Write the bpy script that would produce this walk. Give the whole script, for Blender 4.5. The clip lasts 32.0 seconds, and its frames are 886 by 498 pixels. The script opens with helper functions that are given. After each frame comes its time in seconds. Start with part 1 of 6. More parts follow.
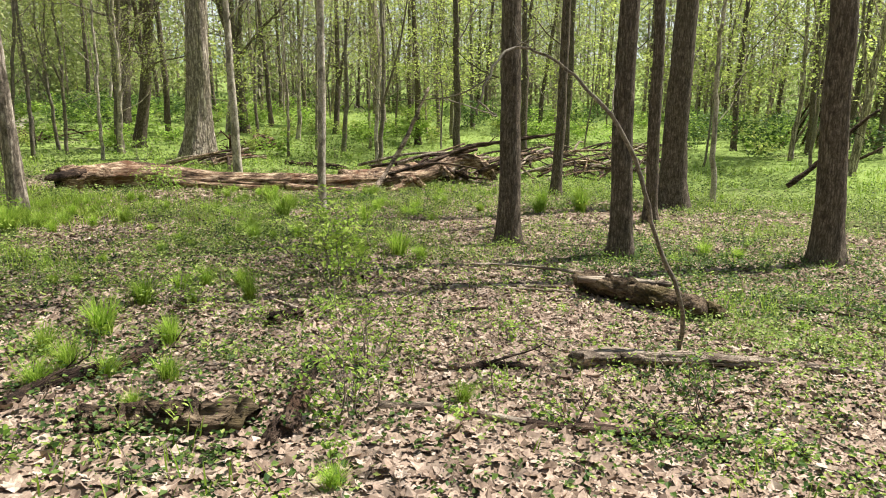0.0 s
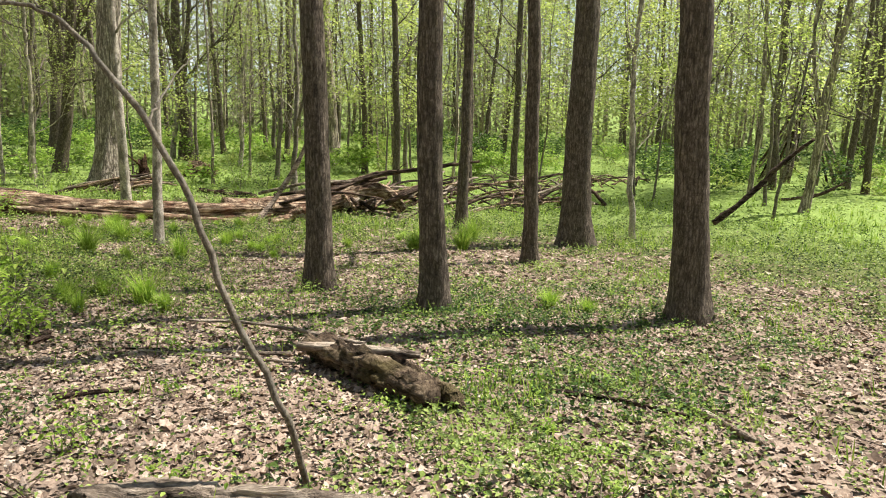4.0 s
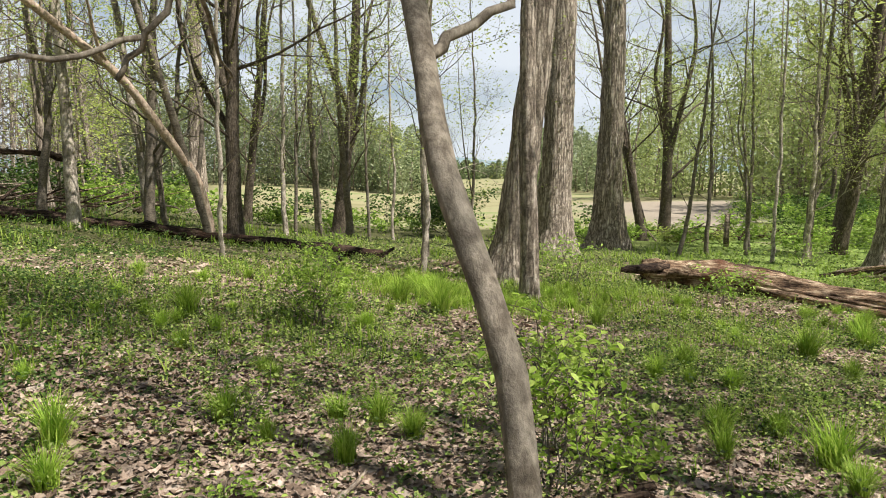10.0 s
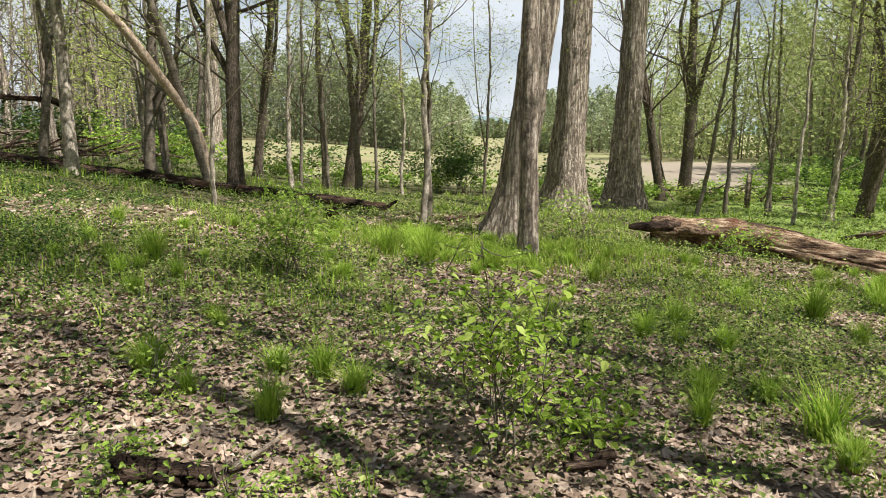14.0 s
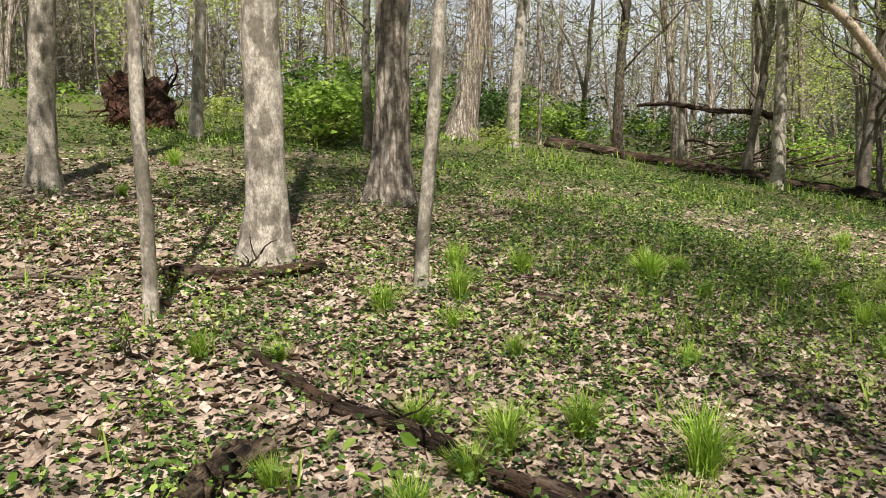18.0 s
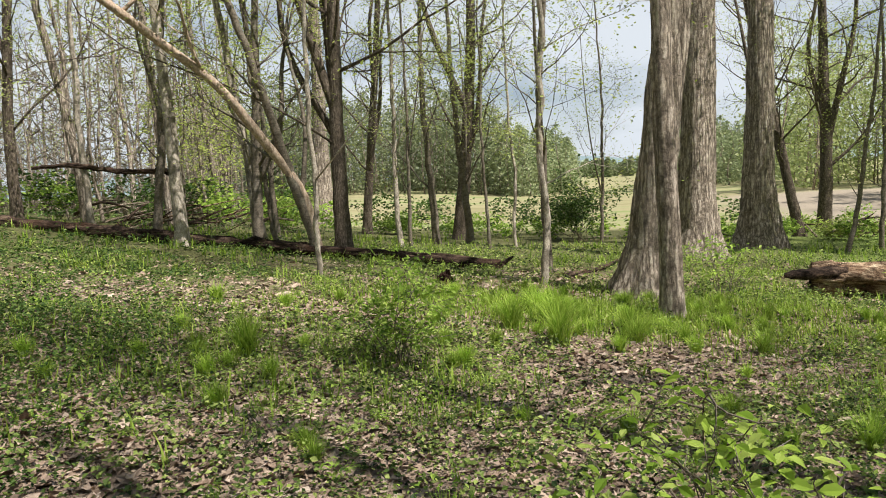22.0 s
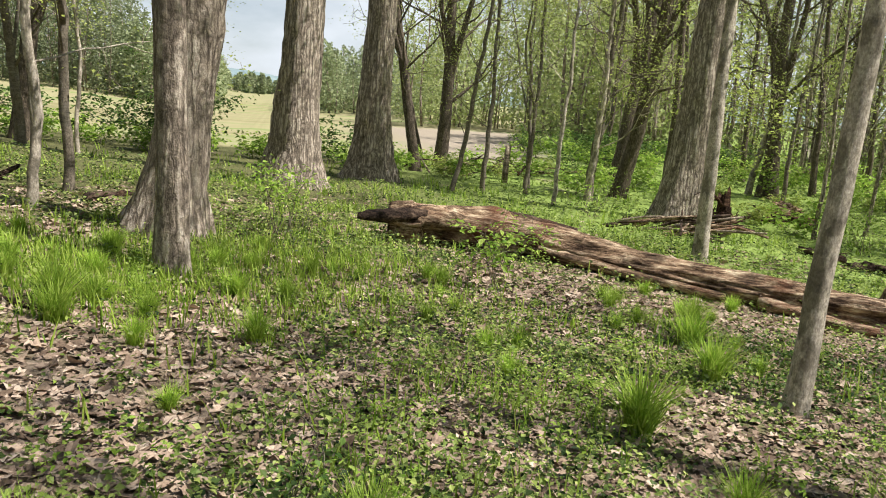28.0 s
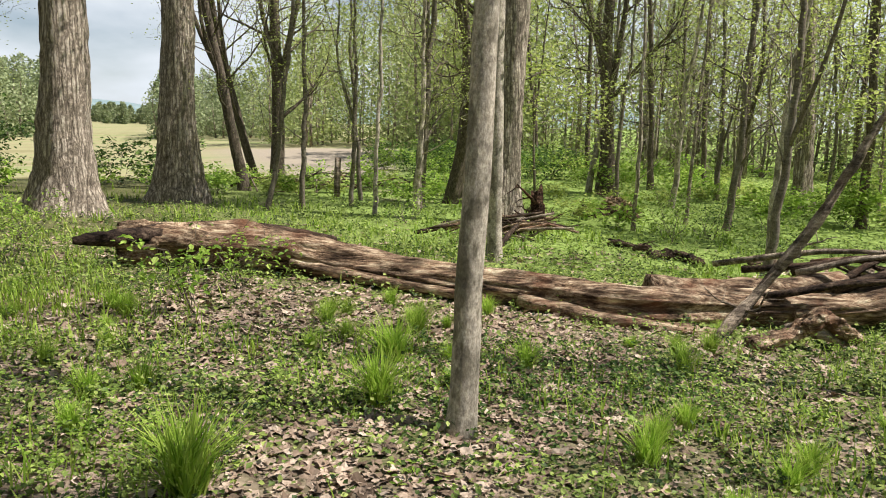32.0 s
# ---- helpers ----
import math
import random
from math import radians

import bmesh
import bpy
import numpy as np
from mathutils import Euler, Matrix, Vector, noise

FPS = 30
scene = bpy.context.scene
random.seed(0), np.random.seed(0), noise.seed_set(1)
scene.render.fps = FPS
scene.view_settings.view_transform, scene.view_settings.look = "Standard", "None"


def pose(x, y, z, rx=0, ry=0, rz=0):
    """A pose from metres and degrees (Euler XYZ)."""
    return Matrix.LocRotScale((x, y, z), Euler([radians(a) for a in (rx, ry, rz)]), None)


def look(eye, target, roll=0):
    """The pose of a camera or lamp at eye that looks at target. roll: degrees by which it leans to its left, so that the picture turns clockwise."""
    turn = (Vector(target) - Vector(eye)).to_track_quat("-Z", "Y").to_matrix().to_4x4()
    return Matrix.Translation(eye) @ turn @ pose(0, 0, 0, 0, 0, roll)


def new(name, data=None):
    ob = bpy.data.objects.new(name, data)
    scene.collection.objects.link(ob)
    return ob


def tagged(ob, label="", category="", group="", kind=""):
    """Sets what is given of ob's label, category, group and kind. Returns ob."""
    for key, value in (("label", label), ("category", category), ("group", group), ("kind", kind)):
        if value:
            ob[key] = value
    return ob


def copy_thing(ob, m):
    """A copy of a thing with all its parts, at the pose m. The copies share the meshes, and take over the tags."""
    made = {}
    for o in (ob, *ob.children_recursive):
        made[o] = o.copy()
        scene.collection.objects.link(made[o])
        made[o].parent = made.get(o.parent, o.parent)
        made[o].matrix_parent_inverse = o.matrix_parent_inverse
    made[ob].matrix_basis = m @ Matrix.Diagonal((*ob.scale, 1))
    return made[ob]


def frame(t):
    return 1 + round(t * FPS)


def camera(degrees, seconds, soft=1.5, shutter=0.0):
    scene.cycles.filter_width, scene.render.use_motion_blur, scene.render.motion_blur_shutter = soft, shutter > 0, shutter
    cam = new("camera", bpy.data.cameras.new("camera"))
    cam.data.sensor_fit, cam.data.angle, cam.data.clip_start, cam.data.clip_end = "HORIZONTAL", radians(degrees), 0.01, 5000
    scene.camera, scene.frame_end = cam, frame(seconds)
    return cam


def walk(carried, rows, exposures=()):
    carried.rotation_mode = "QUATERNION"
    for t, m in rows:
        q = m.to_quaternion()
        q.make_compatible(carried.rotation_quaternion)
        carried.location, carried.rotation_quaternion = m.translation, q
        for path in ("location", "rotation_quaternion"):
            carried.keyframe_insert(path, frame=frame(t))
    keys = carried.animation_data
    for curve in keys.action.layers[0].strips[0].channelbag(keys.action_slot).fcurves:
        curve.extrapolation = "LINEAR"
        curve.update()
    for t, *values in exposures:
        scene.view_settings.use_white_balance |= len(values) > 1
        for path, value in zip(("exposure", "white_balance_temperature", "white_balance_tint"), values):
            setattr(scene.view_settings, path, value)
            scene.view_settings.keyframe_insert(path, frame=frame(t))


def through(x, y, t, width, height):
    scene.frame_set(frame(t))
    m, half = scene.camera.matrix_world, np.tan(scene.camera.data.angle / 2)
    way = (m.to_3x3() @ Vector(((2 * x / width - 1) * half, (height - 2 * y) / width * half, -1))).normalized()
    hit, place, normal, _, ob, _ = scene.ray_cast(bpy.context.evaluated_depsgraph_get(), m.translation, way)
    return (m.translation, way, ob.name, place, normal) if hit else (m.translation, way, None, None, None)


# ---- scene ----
cam = camera(60.87, 32.0, 1.0)
PATH = [
    (0, (-5.206, -1.877, 2.462), (-3.672, -0.687, 1.981), 0.46),
    (0.5, (-4.902, -2.006, 2.413), (-3.297, -0.909, 1.942), 0.66),
    (1, (-4.555, -2.165, 2.404), (-2.924, -1.101, 1.946), 0.37),
    (1.5, (-4.191, -2.352, 2.352), (-2.575, -1.261, 1.903), 0.35),
    (2, (-3.783, -2.431, 2.308), (-2.189, -1.304, 1.874), 0.32),
    (2.5, (-3.338, -2.486, 2.292), (-1.770, -1.323, 1.856), 0.35),
    (3, (-2.937, -2.582, 2.247), (-1.380, -1.402, 1.819), 0.74),
    (3.5, (-2.555, -2.599, 2.226), (-0.990, -1.423, 1.814), 1.15),
    (5.5, (-1.063, -2.653, 2.092), (0.281, -1.211, 1.752), 1.84),
    (6, (-0.657, -2.599, 2.024), (0.551, -1.037, 1.705), 2.19),
    (6.5, (-0.355, -2.454, 1.998), (0.679, -0.770, 1.688), 1.97),
    (7, (-0.143, -2.190, 1.979), (0.630, -0.366, 1.706), 1.69),
    (7.5, (-0.016, -1.897, 1.934), (0.444, 0.035, 1.698), 1.00),
    (8, (-0.132, -1.504, 1.936), (0.041, 0.479, 1.740), 0.11),
    (8.5, (-0.143, -1.163, 1.949), (-0.177, 0.830, 1.782), -0.01),
    (9, (-0.099, -0.900, 1.942), (-0.278, 1.086, 1.790), 0.11),
    (9.5, (-0.187, -0.623, 1.918), (-0.367, 1.361, 1.744), 0.08),
    (10, (-0.333, -0.438, 1.939), (-0.471, 1.547, 1.735), -0.29),
    (10.5, (-0.363, -0.379, 1.946), (-0.442, 1.605, 1.713), -0.14),
    (11, (-0.353, -0.300, 1.888), (-0.359, 1.684, 1.641), 0.42),
    (11.5, (-0.225, -0.221, 1.841), (-0.231, 1.764, 1.596), 0.77),
    (12, (-0.083, -0.104, 1.826), (-0.133, 1.882, 1.596), 0.87),
    (12.5, (-0.034, 0.003, 1.813), (-0.075, 1.987, 1.561), 0.40),
    (13, (-0.000, 0.000, 1.789), (-0.000, 1.981, 1.512), 0.40),
    (13.5, (0.025, 0.017, 1.779), (-0.027, 1.992, 1.474), 0.25),
    (15.5, (0.067, 0.234, 1.753), (-0.820, 1.993, 1.407), 2.59),
    (16, (-0.204, 0.229, 1.754), (-1.314, 1.847, 1.368), 2.51),
    (16.5, (-0.439, 0.336, 1.758), (-1.754, 1.790, 1.359), 2.22),
    (17, (-0.457, 0.458, 1.910), (-1.930, 1.753, 1.516), 1.71),
    (17.5, (-0.724, 0.596, 1.874), (-2.295, 1.785, 1.527), 0.22),
    (18, (-0.914, 0.706, 1.869), (-2.518, 1.863, 1.576), -0.35),
    (18.5, (-1.003, 0.807, 1.877), (-2.586, 2.002, 1.623), -0.79),
    (19, (-0.974, 0.903, 1.890), (-2.474, 2.205, 1.662), -1.33),
    (19.5, (-0.917, 0.994, 1.905), (-2.276, 2.446, 1.698), -1.59),
    (20, (-0.846, 1.076, 1.926), (-2.031, 2.675, 1.739), -1.90),
    (20.5, (-0.767, 1.157, 1.944), (-1.783, 2.872, 1.781), -2.53),
    (21, (-0.618, 1.179, 1.956), (-1.458, 2.987, 1.801), -2.88),
    (21.5, (-0.457, 1.213, 1.932), (-1.109, 3.097, 1.767), -3.02),
    (22, (-0.297, 1.313, 1.884), (-0.779, 3.245, 1.698), -3.14),
    (22.5, (-0.186, 1.468, 1.862), (-0.541, 3.425, 1.652), -2.97),
    (23, (-0.154, 1.620, 1.872), (-0.373, 3.595, 1.646), -2.94),
    (23.5, (-0.106, 1.739, 1.855), (-0.179, 3.723, 1.611), -2.90),
    (24, (0.031, 1.833, 1.825), (0.062, 3.811, 1.533), -2.56),
    (24.5, (0.171, 2.014, 1.780), (0.230, 3.982, 1.430), -1.58),
    (25, (0.243, 2.344, 1.734), (0.377, 4.302, 1.353), -0.86),
    (25.5, (0.372, 2.694, 1.711), (0.578, 4.646, 1.331), -0.11),
    (26, (0.582, 3.010, 1.653), (0.832, 4.958, 1.276), 1.24),
    (26.5, (0.772, 3.365, 1.617), (1.075, 5.305, 1.236), 2.10),
    (28.5, (1.207, 4.651, 1.600), (1.670, 6.558, 1.215), 4.19),
    (29, (1.313, 4.748, 1.572), (1.829, 6.642, 1.190), 3.26),
    (29.5, (1.558, 4.718, 1.552), (2.133, 6.595, 1.168), 2.49),
    (30, (1.821, 4.656, 1.561), (2.474, 6.507, 1.176), 1.93),
    (30.5, (2.158, 4.767, 1.513), (2.889, 6.591, 1.138), 1.23),
    (31, (2.478, 4.918, 1.495), (3.240, 6.732, 1.134), 0.96),
    (31.5, (2.824, 4.892, 1.445), (3.570, 6.715, 1.099), 1.25),
    (32, (3.083, 4.872, 1.441), (3.786, 6.715, 1.113), 1.27),
]
walk(cam, [(t, look(eye, target, roll)) for t, eye, target, roll in PATH], [(0, 0.96), (3, 0.92), (6, 0.92), (9, 0.64), (13, 0.64), (18, 0.56), (23, 0.56), (26, 0.66), (30, 0.68), (32, 0.65)])

# ---------------------------------------------------------------- light
SUN_WAY = Vector((0.9, -0.44, 1.65)).normalized()
sun = new("sun", bpy.data.lights.new("sun", "SUN"))
sun.data.energy, sun.data.angle, sun.data.color = 5.0, radians(0.55), (1.0, 0.965, 0.915)
sun.matrix_world = look(SUN_WAY * 60, (0, 0, 0))
world = bpy.data.worlds.new("sky")
scene.world = world
world.use_nodes = True
wt = world.node_tree
wt.nodes.clear()
sky = wt.nodes.new("ShaderNodeTexSky")
sky.sky_type, sky.sun_disc = "NISHITA", False
sky.ozone_density, sky.dust_density = 3.0, 0.4
sky.sun_elevation = math.asin(SUN_WAY.z)
sky.sun_rotation = math.atan2(SUN_WAY.x, SUN_WAY.y)
bg_sky = wt.nodes.new("ShaderNodeBackground")
bg_sky.inputs[1].default_value = 0.05
wt.links.new(sky.outputs[0], bg_sky.inputs[0])
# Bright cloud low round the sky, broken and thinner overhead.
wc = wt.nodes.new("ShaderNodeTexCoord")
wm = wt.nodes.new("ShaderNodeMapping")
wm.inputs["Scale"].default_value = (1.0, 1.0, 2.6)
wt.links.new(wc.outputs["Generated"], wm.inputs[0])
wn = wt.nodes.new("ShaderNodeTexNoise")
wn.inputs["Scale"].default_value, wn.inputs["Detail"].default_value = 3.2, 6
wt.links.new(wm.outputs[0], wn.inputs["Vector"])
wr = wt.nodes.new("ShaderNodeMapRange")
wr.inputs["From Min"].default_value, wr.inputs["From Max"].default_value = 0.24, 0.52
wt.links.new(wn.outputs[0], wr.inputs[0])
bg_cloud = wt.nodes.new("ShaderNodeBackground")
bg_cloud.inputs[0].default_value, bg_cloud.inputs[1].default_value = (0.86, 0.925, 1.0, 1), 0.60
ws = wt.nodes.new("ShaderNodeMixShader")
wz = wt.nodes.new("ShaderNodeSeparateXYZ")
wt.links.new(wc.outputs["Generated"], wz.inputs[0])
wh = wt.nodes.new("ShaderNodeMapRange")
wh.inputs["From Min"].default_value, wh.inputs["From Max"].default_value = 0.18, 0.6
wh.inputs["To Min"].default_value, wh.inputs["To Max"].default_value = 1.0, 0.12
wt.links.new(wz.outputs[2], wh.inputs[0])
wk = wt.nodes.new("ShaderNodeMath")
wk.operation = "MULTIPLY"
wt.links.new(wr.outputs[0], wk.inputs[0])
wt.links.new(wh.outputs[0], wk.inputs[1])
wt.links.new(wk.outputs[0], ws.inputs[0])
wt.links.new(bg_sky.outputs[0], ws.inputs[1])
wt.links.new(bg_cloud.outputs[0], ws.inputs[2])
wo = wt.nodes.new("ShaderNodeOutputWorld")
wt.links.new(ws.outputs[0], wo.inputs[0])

# ---------------------------------------------------------------- materials
def material(name, build):
    m = bpy.data.materials.new(name)
    m.use_nodes = True
    nt = m.node_tree
    nt.nodes.clear()
    out = nt.nodes.new("ShaderNodeOutputMaterial")
    build(nt, out)
    return m


def node(nt, kind, **values):
    n = nt.nodes.new(kind)
    for key, value in values.items():
        n.inputs[key.replace("_", " ")].default_value = value
    return n


def ramp(nt, fac, stops):
    n = nt.nodes.new("ShaderNodeValToRGB")
    n.color_ramp.elements[0].position, n.color_ramp.elements[0].color = stops[0][0], (*stops[0][1], 1)
    n.color_ramp.elements[1].position, n.color_ramp.elements[1].color = stops[-1][0], (*stops[-1][1], 1)
    for at, colour in stops[1:-1]:
        n.color_ramp.elements.new(at).color = (*colour, 1)
    nt.links.new(fac, n.inputs[0])
    return n.outputs[0]


def mixed(nt, fac, a, b, kind="MIX"):
    n = nt.nodes.new("ShaderNodeMix")
    n.data_type, n.blend_type = "RGBA", kind
    for at, value in ((0, fac), (6, a), (7, b)):
        if hasattr(value, "is_linked"):
            nt.links.new(value, n.inputs[at])
        else:
            n.inputs[at].default_value = value
    return n.outputs[2]


def scaled(nt, sx, sy, sz, local=False):
    tex = nt.nodes.new("ShaderNodeTexCoord")
    mp = nt.nodes.new("ShaderNodeMapping")
    mp.inputs["Scale"].default_value = (sx, sy, sz)
    geo = nt.nodes.new("ShaderNodeNewGeometry")
    nt.links.new(tex.outputs["Object"] if local else geo.outputs["Position"], mp.inputs[0])
    return mp.outputs[0]


def noise_of(nt, vec, scale, detail=4, rough=0.6):
    n = node(nt, "ShaderNodeTexNoise", Scale=scale, Detail=detail, Roughness=rough)
    nt.links.new(vec, n.inputs["Vector"])
    return n.outputs[0]


def surface(nt, out, colour, rough=0.85, height=None, strength=0.5, distance=0.02, spec=0.25):
    b = node(nt, "ShaderNodeBsdfPrincipled", Roughness=rough)
    b.inputs["Specular IOR Level"].default_value = spec
    nt.links.new(colour, b.inputs["Base Color"])
    if height is not None:
        bump = node(nt, "ShaderNodeBump", Strength=strength, Distance=distance)
        nt.links.new(height, bump.inputs["Height"])
        nt.links.new(bump.outputs[0], b.inputs["Normal"])
    nt.links.new(b.outputs[0], out.inputs[0])


def bark(name, dark, mid, light, lichen=(0.3, 0.32, 0.24), patch=0.35, ridge=9.0, depth=0.03, stretch=0.16, rings=0.0, plates=0.45, blot_size=1.8, soft=0.1):
    """Furrowed bark: broken vertical ridges, broad stains, pale or mossy patches, faint cross rings."""
    def build(nt, out):
        tall = scaled(nt, 1, 1, stretch)
        rid = noise_of(nt, tall, ridge * 3.0, 6, 0.72)
        flake = node(nt, "ShaderNodeTexVoronoi", Scale=ridge * 2.2)
        flake.feature = "DISTANCE_TO_EDGE"
        nt.links.new(mixed(nt, 0.06, tall, noise_colour(nt, scaled(nt, 1, 1, 1), 12), "ADD"), flake.inputs["Vector"])
        edge = ramp(nt, flake.outputs["Distance"], [(0.0, (0, 0, 0)), (0.22, (1, 1, 1))])
        fine = noise_of(nt, scaled(nt, 1, 1, 0.6), 90, 3)
        wide = noise_of(nt, scaled(nt, 1, 1, 0.5), blot_size, 4)
        blot = noise_of(nt, scaled(nt, 1, 1, 1), 11, 4)
        ring = noise_of(nt, scaled(nt, 0.15, 0.15, 1), 34, 3)
        body = mixed(nt, plates, rid, edge, "MULTIPLY")
        col = ramp(nt, body, [(0.2, dark), (0.42, mid), (0.6, light)])
        col = mixed(nt, ramp(nt, wide, [(1 - patch - 0.8 * soft, (0, 0, 0)), (1 - patch + 1.2 * soft, (0.8, 0.8, 0.8))]), col, (*lichen, 1))
        col = mixed(nt, 0.6, col, ramp(nt, blot, [(0.32, (0.24, 0.23, 0.22)), (0.66, (0.74, 0.72, 0.7))]), "OVERLAY")
        if rings:
            col = mixed(nt, rings, col, ramp(nt, ring, [(0.36, (0.2, 0.19, 0.18)), (0.5, (0.6, 0.6, 0.6))]), "OVERLAY")
        col = mixed(nt, 0.5, col, ramp(nt, fine, [(0.3, (0.25, 0.25, 0.25)), (0.7, (0.75, 0.75, 0.75))]), "OVERLAY")
        surface(nt, out, col, 0.92, mixed(nt, 0.25, body, fine), 1.0, depth, 0.1)
    return material(name, build)


def noise_colour(nt, vec, scale):
    n = node(nt, "ShaderNodeTexNoise", Scale=scale, Detail=2.0)
    nt.links.new(vec, n.inputs["Vector"])
    return n.outputs["Color"]


def foliage(name, a, b, c, through=0.45, rough=0.5, patch=None, grain=1.1):
    """Thin leaves: colours vary leaf by leaf, and by patches of other plants; light shows through them."""
    def build(nt, out):
        geo = nt.nodes.new("ShaderNodeNewGeometry")
        obj = nt.nodes.new("ShaderNodeObjectInfo")
        col = ramp(nt, geo.outputs["Random Per Island"], [(0.05, a), (0.5, b), (0.95, c)])
        if patch:
            mask = ramp(nt, noise_of(nt, scaled(nt, 1, 1, 0.2), grain, 4, 0.7), [(0.5, (0, 0, 0)), (0.62, (0.8, 0.8, 0.8))])
            col = mixed(nt, mask, col, (*patch, 1))
        hue = node(nt, "ShaderNodeHueSaturation", Saturation=1.0)
        mr = node(nt, "ShaderNodeMapRange", To_Min=0.8, To_Max=1.2)
        nt.links.new(obj.outputs["Random"], mr.inputs[0])
        nt.links.new(mr.outputs[0], hue.inputs["Value"])
        nt.links.new(col, hue.inputs["Color"])
        d = node(nt, "ShaderNodeBsdfPrincipled", Roughness=rough)
        d.inputs["Specular IOR Level"].default_value = 0.14
        t = nt.nodes.new("ShaderNodeBsdfTranslucent")
        mix = node(nt, "ShaderNodeMixShader", Fac=through)
        nt.links.new(hue.outputs[0], d.inputs["Base Color"])
        nt.links.new(hue.outputs[0], t.inputs["Color"])
        nt.links.new(d.outputs[0], mix.inputs[1])
        nt.links.new(t.outputs[0], mix.inputs[2])
        nt.links.new(mix.outputs[0], out.inputs[0])
    return material(name, build)


def dead_leaves(name):
    def build(nt, out):
        geo = nt.nodes.new("ShaderNodeNewGeometry")
        col = ramp(nt, geo.outputs["Random Per Island"], [
            (0.0, (0.12, 0.085, 0.061)), (0.2, (0.22, 0.16, 0.117)), (0.6, (0.355, 0.268, 0.203)),
            (0.86, (0.435, 0.34, 0.266)), (1.0, (0.51, 0.42, 0.335))])
        blot = noise_of(nt, scaled(nt, 1, 1, 1), 45, 3)
        col = mixed(nt, 0.5, col, ramp(nt, blot, [(0.3, (0.25, 0.22, 0.2)), (0.65, (0.75, 0.72, 0.7))]), "OVERLAY")
        surface(nt, out, col, 0.85, blot, 0.3, 0.004, 0.1)
    return material(name, build)


def rotten(name, dark, mid, light, red):
    """Weathered, barkless wood along local x: grain, red rot, bleached streaks."""
    def build(nt, out):
        grain = noise_of(nt, scaled(nt, 1.1, 8, 8, True), 2.4, 7, 0.75)
        wide = noise_of(nt, scaled(nt, 1, 1, 1, True), 1.7, 4)
        fine = noise_of(nt, scaled(nt, 2.5, 60, 60, True), 2, 3)
        col = ramp(nt, grain, [(0.38, dark), (0.5, mid), (0.66, light)])
        rot = noise_of(nt, scaled(nt, 1.0, 2.0, 2.0, True), 2.2, 5, 0.7)
        col = mixed(nt, 0.75, col, ramp(nt, rot, [(0.40, (0.06, 0.05, 0.045)), (0.5, (0.45, 0.44, 0.43)), (0.62, (0.78, 0.78, 0.77))]), "OVERLAY")
        col = mixed(nt, ramp(nt, wide, [(0.54, (0, 0, 0)), (0.7, (0.8, 0.8, 0.8))]), col, (*red, 1))
        col = mixed(nt, 0.5, col, ramp(nt, fine, [(0.3, (0.2, 0.2, 0.2)), (0.7, (0.8, 0.8, 0.8))]), "OVERLAY")
        surface(nt, out, col, 0.9, mixed(nt, 0.4, grain, fine), 1.0, 0.05, 0.15)
    return material(name, build)


def node_value(nt, value):
    """Half the value, about 0.5."""
    n = node(nt, "ShaderNodeMapRange", From_Min=-1.0, From_Max=1.0)
    nt.links.new(value, n.inputs[0])
    return n.outputs[0]


